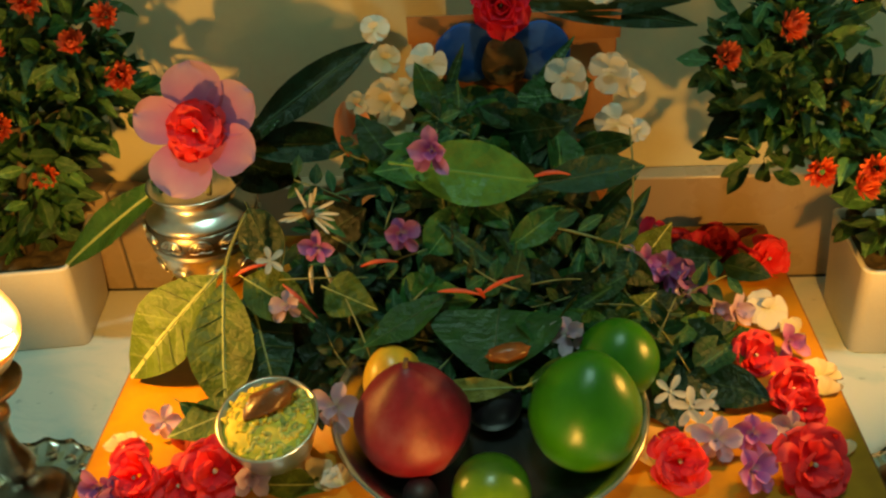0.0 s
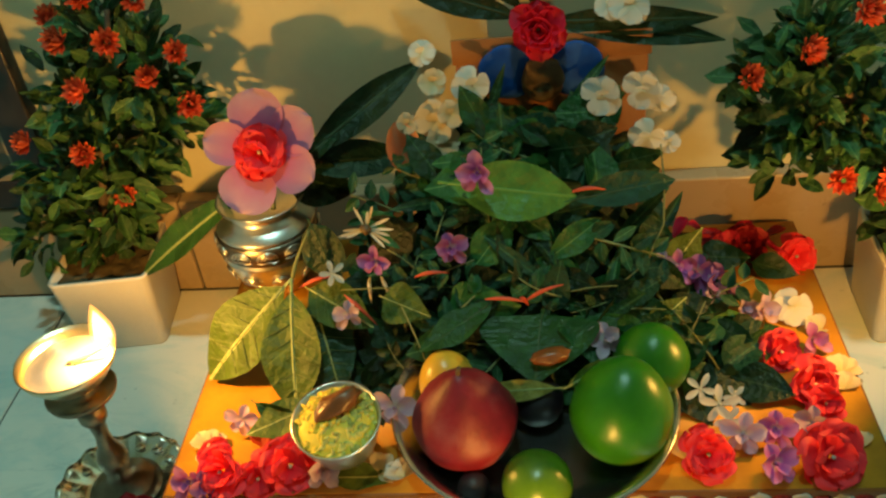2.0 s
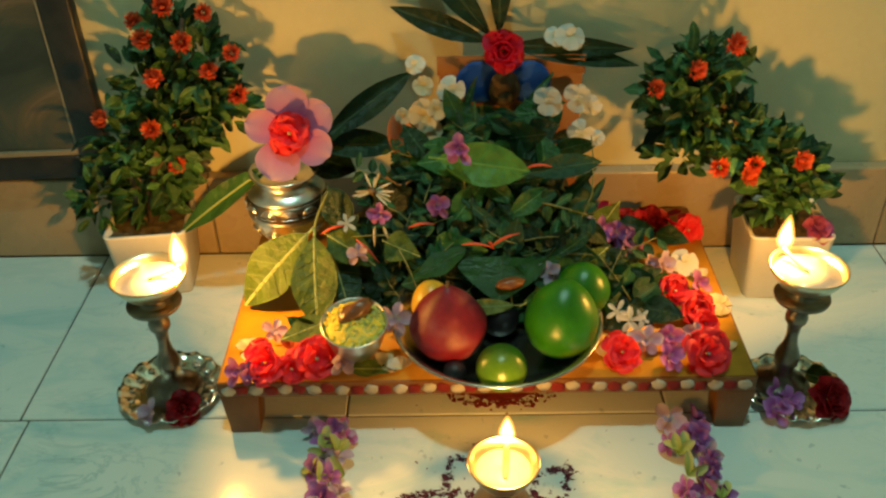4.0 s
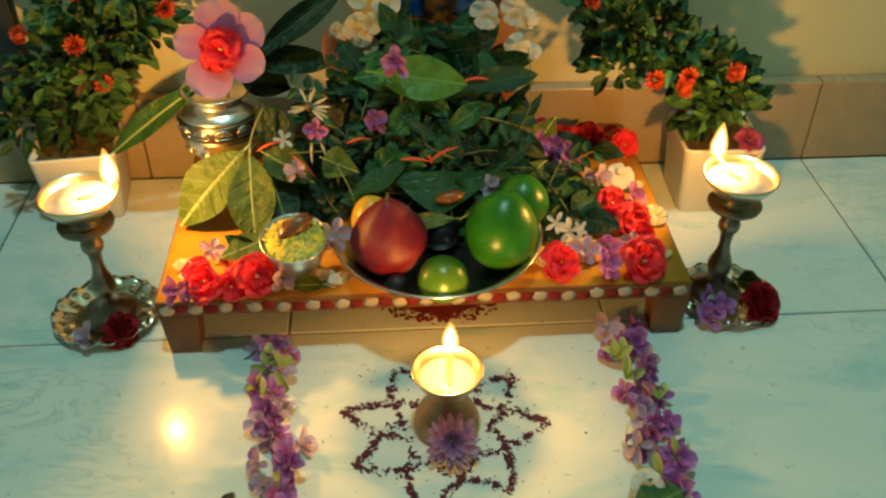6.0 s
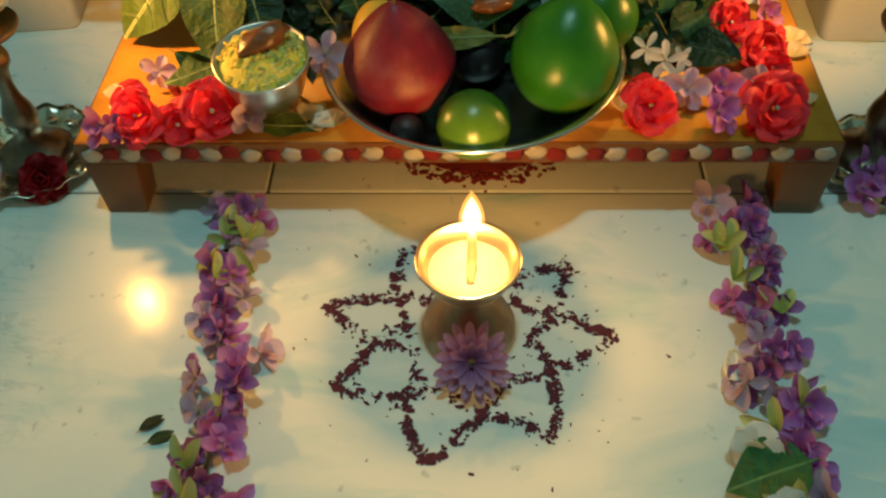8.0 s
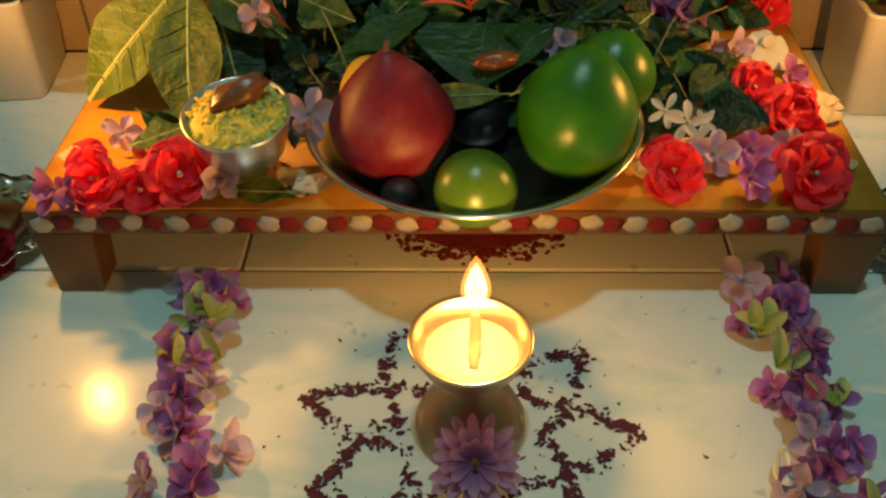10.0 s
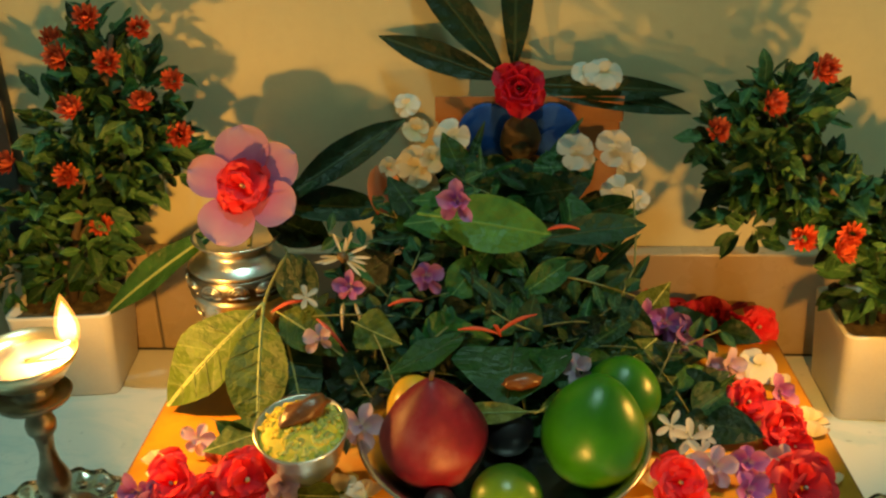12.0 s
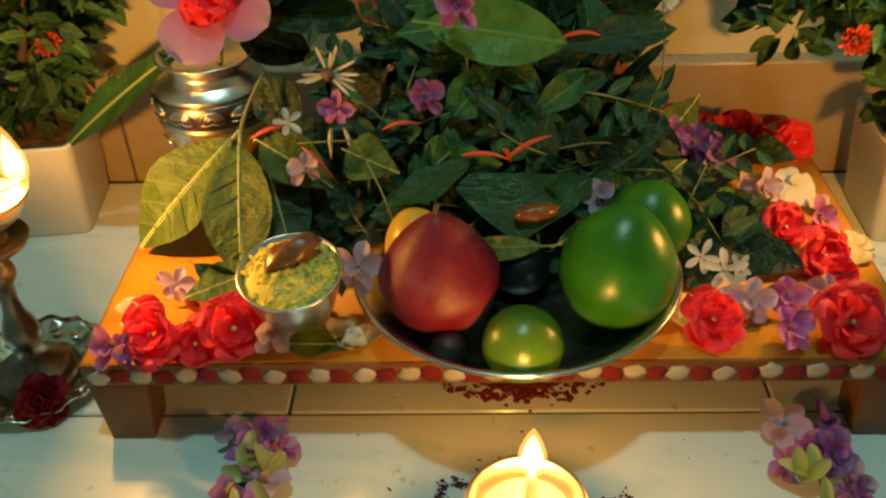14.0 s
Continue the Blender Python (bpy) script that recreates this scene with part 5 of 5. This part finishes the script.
tagged(part("vine", tube(bmesh.new(), arc((0.003, 0.056, 0.110), (0.005, 0.040, 0.076), (0.002, -0.004, 0), 6), 0.0011, 6), STEM_PALE, None), "pale stem hanging into the dish", "stem")
tagged(part("vine", tube(bmesh.new(), [(0.086, 0.165, 0.205), (0.088, 0.150, 0.182), (0.086, 0.132, 0.160), (0.074, 0.116, 0.140), (0.048, 0.103, 0.124), (0.022, 0.098, 0.116)], [0.0005, 0.0007, 0.0007, 0.0007, 0.0006, 0.0004], 6), STEM_PALE, None), "thin pale vine trailing over the heap", "stem")
for p, q in (((-0.105, 0.105, 0.128), (-0.078, 0.055, 0.092)), ((-0.150, 0.108, 0.130), (-0.060, 0.112, 0.126)), ((0.075, 0.112, 0.120), (0.120, 0.070, 0.078)), ((-0.110, 0.128, 0.150), (-0.088, 0.118, 0.136))):
    tagged(part("vine", tube(bmesh.new(), arc(p, q, (0.002, -0.006, 0.006), 7), 0.0006, 5), STEM_PALE, None), "thin pale stem among the leaves", "vine", "stems in the heap")

# ---- herb sprigs over the heap ----


def sprig(rg, count=7, mat=LEAF_MID):
    """A thin stem with small paired leaves, along y."""
    bm_pts = arc((0, 0, 0), (0, 0.045, 0), (0.004 * rg.uniform(-1, 1), 0, 0.006), 8)
    ob = new("herb_sprig")
    ob.empty_display_size = 0.01
    part("stem", tube(bmesh.new(), bm_pts, [0.0009 - 0.00006 * i for i in range(9)], 5), STEM_PALE if rg.random() < 0.5 else TWIG, ob)
    for i in range(count):
        p = bm_pts[min(8, 1 + i)]
        side = 1 if i % 2 else -1
        q = Vector(p) + Vector((side * rg.uniform(0.6, 1.0), rg.uniform(0.2, 0.8), rg.uniform(-0.2, 0.5))).normalized() * rg.uniform(0.010, 0.019)
        part("leaf", leaf_mesh("ovate" if rg.random() < 0.5 else "elliptic", mat, rg.randrange(4)), None, ob, m=along(p, q, (0, 0, 1)))
    return ob


LEAF_HERB = leaf_material("fresh_herb_leaf", (0.028, 0.095, 0.032), (0.09, 0.18, 0.08), 0.45, 0.45)
rg = random.Random(123)
masters = [sprig(rg, 7, LEAF_MID), sprig(rg, 8, LEAF_HERB), sprig(rg, 6, LEAF_DARK)]
for k, mst in enumerate(masters):
    tagged(mst, "leafy green herb sprig lying in the heap", "herb sprig", "herb sprigs in the heap")
for i in range(40):
    x, y = rg.uniform(-0.150, 0.110), rg.uniform(0.062, 0.205)
    a = rg.uniform(0, 6.283)
    m = orient((x, y, heap_top(x, y) + 0.003), (rg.uniform(-0.4, 0.4), -0.75, 0.65), (math.cos(a), 0.3, math.sin(a)), rg.uniform(0.8, 1.2))
    if i < 3:
        masters[i].matrix_basis = m
    else:
        copy_thing(masters[i % 3], m)
for i in range(9):
    x, y = rg.uniform(-0.14, 0.09), rg.uniform(0.070, 0.18)
    z = heap_top(x, y) + 0.004
    a = rg.uniform(-0.6, 0.6)
    d = Vector((math.cos(a), 0.2 * math.sin(a), 0.5 * math.sin(a) - 0.05)) * rg.uniform(0.03, 0.08)
    tagged(part("grass_blade", tube(bmesh.new(), arc((x, y, z), Vector((x, y, z)) + d, (0, -0.004, 0.006), 7), [0.0004, 0.0006, 0.0006, 0.0005, 0.0005, 0.0004, 0.0004, 0.0003], 5), rg.choice((STEM_PALE, TWIG, STEM_PALE)), None), "thin dry stalk lying in the heap", "stalk", "dry stalks in the heap")

# ---- small flowers on the heap ----
flower("orchid", ORCHID[0], orient((-0.040, 0.138, 0.206), (-0.1, -0.85, 0.4), s=1.1), "violet orchid on the light green leaf")
flower("orchid", ORCHID[1], orient((-0.116, 0.116, 0.150), (-0.3, -0.85, 0.4), s=0.9), "violet orchid hanging in the heap")
flower("orchid", ORCHID[2], orient((-0.064, 0.122, 0.155), (0.2, -0.85, 0.4), s=0.9), "violet orchid sunk in the leaves")
flower("orchid", ORCHID_PALE[0], orient((0.040, 0.068, 0.112), (0.2, -0.6, 0.7), s=0.95), "pale lilac orchid beside the green fruit")
flower("orchid", ORCHID_PALE[1], orient((-0.100, 0.030, 0.092), (-0.2, -0.8, 0.5), s=1.1), "pale lilac orchid hanging on the dish rim")
flower("orchid", ORCHID_PALE[2], orient((-0.137, 0.090, 0.122), (0.1, -0.7, 0.6), s=0.8), "faded lilac orchid on the leaves")
flower("star_flower", JASMINE[0], orient((-0.150, 0.112, 0.141), (0.3, -0.6, 0.8), s=0.85), "white star-shaped flower on the leaves")
spider = thing("spidery_flower", (-0.124, 0.132, 0.166), "withered white flower with long thin petals", "flower")
rg = random.Random(6)
for i in range(13):
    a = rg.uniform(-0.5, 3.6)
    ln = rg.uniform(0.012, 0.022)
    part("petal", petal(bmesh.new(), orient((0, 0, 0), (0.2 * math.cos(a), -0.9, 0.4), (math.cos(a), 0, -0.6 + math.sin(a))), ln, 0.0022, cup=0.4, back=0.3), P_WHITE if i % 3 else P_CREAM, spider)
part("heart", blob(bmesh.new(), 0.004, (1, 1, 1), 2, 0.4, 3), UMBER, spider)
for p, d, mat, ln in (((-0.140, 0.098, 0.134), (0.5, -0.2, -0.5), STEM_RED, 0.022), ((-0.012, 0.094, 0.126), (0.6, -0.1, 0.4), STEM_RED, 0.022), ((-0.010, 0.092, 0.124), (-0.2, -0.3, 0.5), STEM_RED, 0.012), ((-0.040, 0.096, 0.127), (1, -0.1, -0.05), STEM_RED, 0.020), ((-0.090, 0.110, 0.138), (0.6, -0.1, 0.15), STEM_RED, 0.018), ((0.022, 0.142, 0.183), (1, 0, 0.05), STEM_RED, 0.017), ((-0.026, 0.150, 0.182), (0.9, 0, 0.35), P_LIMEY, 0.026), ((-0.012, 0.150, 0.190), (0.5, 0, -0.8), P_CREAM, 0.014), ((-0.122, 0.110, 0.140), (-0.05, -0.2, -0.8), P_WHITE, 0.014), ((-0.114, 0.110, 0.140), (0.25, -0.2, -0.8), P_WHITE, 0.014), ((-0.175, 0.110, 0.132), (0.7, 0, 0.25), STEM_RED, 0.02)):
    d = Vector(d).normalized()
    bm = tube(bmesh.new(), arc((0, 0, 0), d * ln * 1.45, (0, -0.002, 0.004), 7), [0.0004, 0.0010, 0.0014, 0.0015, 0.0014, 0.0011, 0.0007, 0.0003], 6)
    tagged(part("fallen_petal", bm, mat, None, m=pose(*p)), "slender curled petal among the leaves", "petal", "slender petals in the heap")

# ---- flowers on the stool ----
FZ = TZ + 0.0008
rg = random.Random(17)
for i in range(12):
    x, y = rg.uniform(0.105, 0.205), rg.uniform(0.195, 0.240)
    bm = petal(bmesh.new(), pose(0, 0, 0), 0.020, 0.016, cup=0.4, back=0.1, ruffle=0.08, ph=i)
    tagged(part("fallen_petal", bm, P_ROSE if i % 3 else P_DARKRED, None, m=pose(x, y, FZ + rg.uniform(0.001, 0.008), rg.uniform(5, 40), rg.uniform(-20, 20), rg.uniform(0, 360))), "loose red petal near the stool's back edge", "petal", "red petals at the back edge")
RED = [(-0.214, -0.004, 0.014, 1.0, 1), (-0.172, -0.001, 0.015, 1.05, 0), (-0.193, -0.006, 0.008, 0.8, 2), (0.101, 0.002, 0.016, 0.88, 1), (0.173, 0.001, 0.014, 1.15, 0), (0.180, 0.064, 0.012, 0.9, 2), (0.187, 0.050, 0.008, 0.7, 1), (0.165, 0.098, 0.010, 0.85, 0), (0.203, 0.208, 0.008, 0.9, 2)]
for x, y, z, s, k in RED:
    flower("red_carnation", CARNATION[k], orient((x, y, FZ + z - 0.006), (rnd.uniform(-0.25, 0.25), -0.75, 0.65), (0, 0.3, 1), s), "red ruffled flower head laid on the stool", group="red flowers on the stool", heart=DOT_WHITE)
# Two red heads in shadow: the maroon petals carry that shade as colour.
for x, y in ((0.140, 0.216), (0.168, 0.222)):
    flower("red_rose", DARKROSE[x > 0.15], orient((x, y, FZ + 0.001), (rnd.uniform(-0.25, 0.25), -0.5, 0.8), s=1.1), "red rose head at the stool's back edge, its shade painted as maroon", group="dark red flowers at the back edge")
for x, y, z, s, pale in [(-0.238, -0.011, 0.006, 1.0, 0), (-0.228, -0.014, 0.004, 0.8, 0), (-0.214, 0.036, 0.012, 0.8, 1), (-0.148, -0.008, 0.012, 1.0, 1), (0.138, -0.008, 0.012, 1.05, 0), (0.127, 0.018, 0.010, 1.0, 1), (0.148, 0.022, 0.010, 0.95, 0), (0.172, 0.028, 0.008, 0.9, 1), (0.190, 0.104, 0.010, 0.95, 0), (0.163, 0.138, 0.010, 0.95, 1), (0.150, 0.142, 0.008, 0.8, 1), (0.116, 0.148, 0.040, 1.1, 0), (0.100, 0.150, 0.044, 1.0, 0), (0.130, 0.144, 0.034, 1.0, 0), (0.088, 0.146, 0.048, 0.9, 1), (0.124, 0.138, 0.030, 0.8, 1), (0.088, 0.100, 0.020, 0.8, 1)]:
    flower("orchid", (ORCHID_PALE if pale else ORCHID)[rnd.randrange(4)], orient((x, y, FZ + z), (rnd.uniform(-0.4, 0.4), -0.8, 0.55), (rnd.uniform(-0.3, 0.3), 0.3, 1), s), "pale lilac orchid laid on the stool" if pale else "violet orchid laid on the stool", group="orchids on the stool")
for x, y, z, s in [(0.103, 0.052, 0.016, 0.9), (0.112, 0.036, 0.018, 1.1), (0.118, 0.028, 0.012, 0.9), (0.128, 0.050, 0.010, 0.7)]:
    flower("star_flower", JASMINE[rnd.randrange(3)], orient((x, y, FZ + z), (rnd.uniform(-0.4, 0.4), -0.7, 0.65), (rnd.uniform(-1, 1), 0.3, 1), s), "white star-shaped flower beside the fruit dish", group="white star flowers")
flower("white_flower", WHITE_BELL[2], orient((0.187, 0.140, FZ + 0.008), (0.1, -0.6, 0.8)), "white flower head laid on the stool's edge")
for x, y, a, mat in [(-0.236, 0.020, 20, P_CREAM), (-0.228, 0.008, 70, P_CREAM), (-0.198, 0.020, -40, P_ORANGE), (0.204, 0.062, 15, P_CREAM), (0.206, 0.078, -30, P_CREAM), (0.198, 0.010, 40, P_CREAM), (0.204, 0.122, 80, P_CREAM), (0.088, 0.004, -20, P_CREAM), (-0.096, -0.008, 35, P_WHITE), (-0.112, -0.004, -60, P_CREAM), (-0.158, -0.014, 10, P_LIMEY)]:
    bm = bmesh.new()
    for k in range(4):
        petal(bm, pose(0, 0, 0.001, 0, 0, 50 * k - 75) @ pose(0, 0, 0, 14 + 6 * k), 0.014, 0.011, cup=0.4, ruffle=0.08, back=-0.1, ph=k)
    tagged(part("fallen_petal", bm, mat, None, m=pose(x, y, FZ + 0.001, 0, 0, a)), "scattered pale petals on the stool", "petal", "loose petals on the stool")
lone_leaf("broad_leaf", (0.128, 0.072, FZ + 0.006), (0.166, 0.046, FZ + 0.016), "ovate", LEAF_DARK, "dark leaf lying among the red flowers", (0.0, -0.6, 0.8), 1.1, 0)
lone_leaf("broad_leaf", (0.090, 0.080, FZ + 0.010), (0.110, 0.030, FZ + 0.006), "heart", LEAF_DARK, "dark leaf beside the fruit dish", (0.0, -0.5, 0.85), 1.0, 0)
lone_leaf("broad_leaf", (0.100, 0.140, FZ + 0.010), (0.160, 0.120, FZ + 0.014), "narrow", LEAF_LIGHT, "narrow light leaf across the stool", (0.0, -0.6, 0.8), 1.2, 0)
lone_leaf("broad_leaf", (0.165, 0.195, FZ + 0.010), (0.200, 0.175, FZ + 0.012), "ovate", LEAF_DARK, "dark leaf near the back corner", (0.0, -0.6, 0.8), 1.0, 0)
lone_leaf("broad_leaf", (0.120, 0.205, FZ + 0.010), (0.165, 0.190, FZ + 0.016), "ovate", LEAF_DARK, "dark leaf near the back edge", (0.0, -0.6, 0.8), 1.0, 2)
lone_leaf("broad_leaf", (-0.092, -0.006, FZ + 0.002), (-0.150, -0.012, FZ + 0.003), "elliptic", LEAF_YELLOW, "flat yellow-green leaf under the cup", (0.0, -0.1, 1), 0.9, 2)
rg = random.Random(99)
for i in range(26):
    base = Vector((rg.uniform(0.085, 0.165), rg.uniform(0.06, 0.20), FZ + rg.uniform(0.002, 0.016)))
    a = rg.uniform(0, 6.283)
    tip = base + Vector((math.cos(a), math.sin(a), rg.uniform(-0.1, 0.3))).normalized() * rg.uniform(0.025, 0.045)
    tip.z = max(tip.z, FZ + 0.002)
    lone_leaf("small_leaf", base, tip, rg.choice(("elliptic", "ovate", "narrow")), rg.choice((LEAF_DARK, LEAF_DARK, LEAF_MID)), "dark green leaf scattered on the stool", (rg.uniform(-0.5, 0.5), -0.5, 0.9), 1.0, rg.randrange(4), "scattered leaves on the stool")

# ---- flowers on the lamp dishes ----
flower("red_rose", DARKROSE[0], orient((-0.303, 0.004, 0.0085), (0.2, -0.7, 0.7), s=0.95), "dark red rose lying on the silver dish")
flower("orchid", ORCHID_PALE[3], orient((-0.330, -0.004, 0.0085), (-0.3, -0.6, 0.8), s=1.0), "faded lilac orchid lying on the silver dish")
flower("red_rose", DARKROSE[1], orient((0.294, 0.004, 0.010), (0.3, -0.7, 0.7), s=1.2), "dark red rose lying on the silver dish")
for p in ((0.258, -0.001, 0.011), (0.246, -0.008, 0.009), (0.250, 0.012, 0.010)):
    flower("orchid", ORCHID[rnd.randrange(4)], orient(p, (rnd.uniform(-0.4, 0.4), -0.6, 0.8), s=1.05), "violet orchid lying on the silver dish", group="orchids on the lamp dish")
lone_leaf("curled_leaf", (0.285, 0.038, 0.012), (0.310, 0.016, 0.022), "ovate", LEAF_YELLOW, "yellowed leaf on the silver dish", (0, -0.6, 0.8), 1.0, 3)

# ---- tiles ----


def tile_bm(w, d, h):
    return box(bmesh.new(), -w / 2, w / 2, -d / 2, d / 2, -h, 0.0, 0.0012, 1)


J = 0.0017
near = mesh_of(tile_bm(0.30 - J, SKIRT_Y - J, 0.008), "tile", FLOOR, False)
EDGES = [-1.6, -1.35, -1.05, -0.758, -0.459, -0.150, 0.150, 0.447, 0.75, 1.05, 1.35, 1.6]
for a, b in zip(EDGES, EDGES[1:]):
    one = near if abs(b - a - 0.3) < 1e-6 else mesh_of(tile_bm(b - a - J, SKIRT_Y - J, 0.008), "tile", FLOOR, False)
    part("tile", one, None, floor, m=pose((a + b) / 2, SKIRT_Y / 2, 0.0))
big = mesh_of(tile_bm(0.90 - J, 0.60 - J, 0.008), "tile", FLOOR, False)
for i in range(-2, 3):
    for k in range(4):
        part("tile", big, None, floor, m=pose(0.9 * i, -0.30 - 0.6 * k, 0.0))
skirting = structure("baseboard", box(bmesh.new(), X0, X1, SKIRT_Y + 0.002, WALL_Y - 0.0005, 0.0005, SKIRT_Z - 0.003), GROUT, "beige marble skirting tiles along the wall")
S_EDGES = [-1.6, -1.09, -0.325, 0.447, 1.21, 1.6]
for a, b in zip(S_EDGES, S_EDGES[1:]):
    strip = box(bmesh.new(), (a - b) / 2 + J / 2, (b - a) / 2 - J / 2, -0.005, 0.0125, 0.0008, SKIRT_Z, 0.002, 2)
    part("tile", strip, SKIRT, skirting, m=pose((a + b) / 2, SKIRT_Y + 0.004, 0.0), smooth=False)
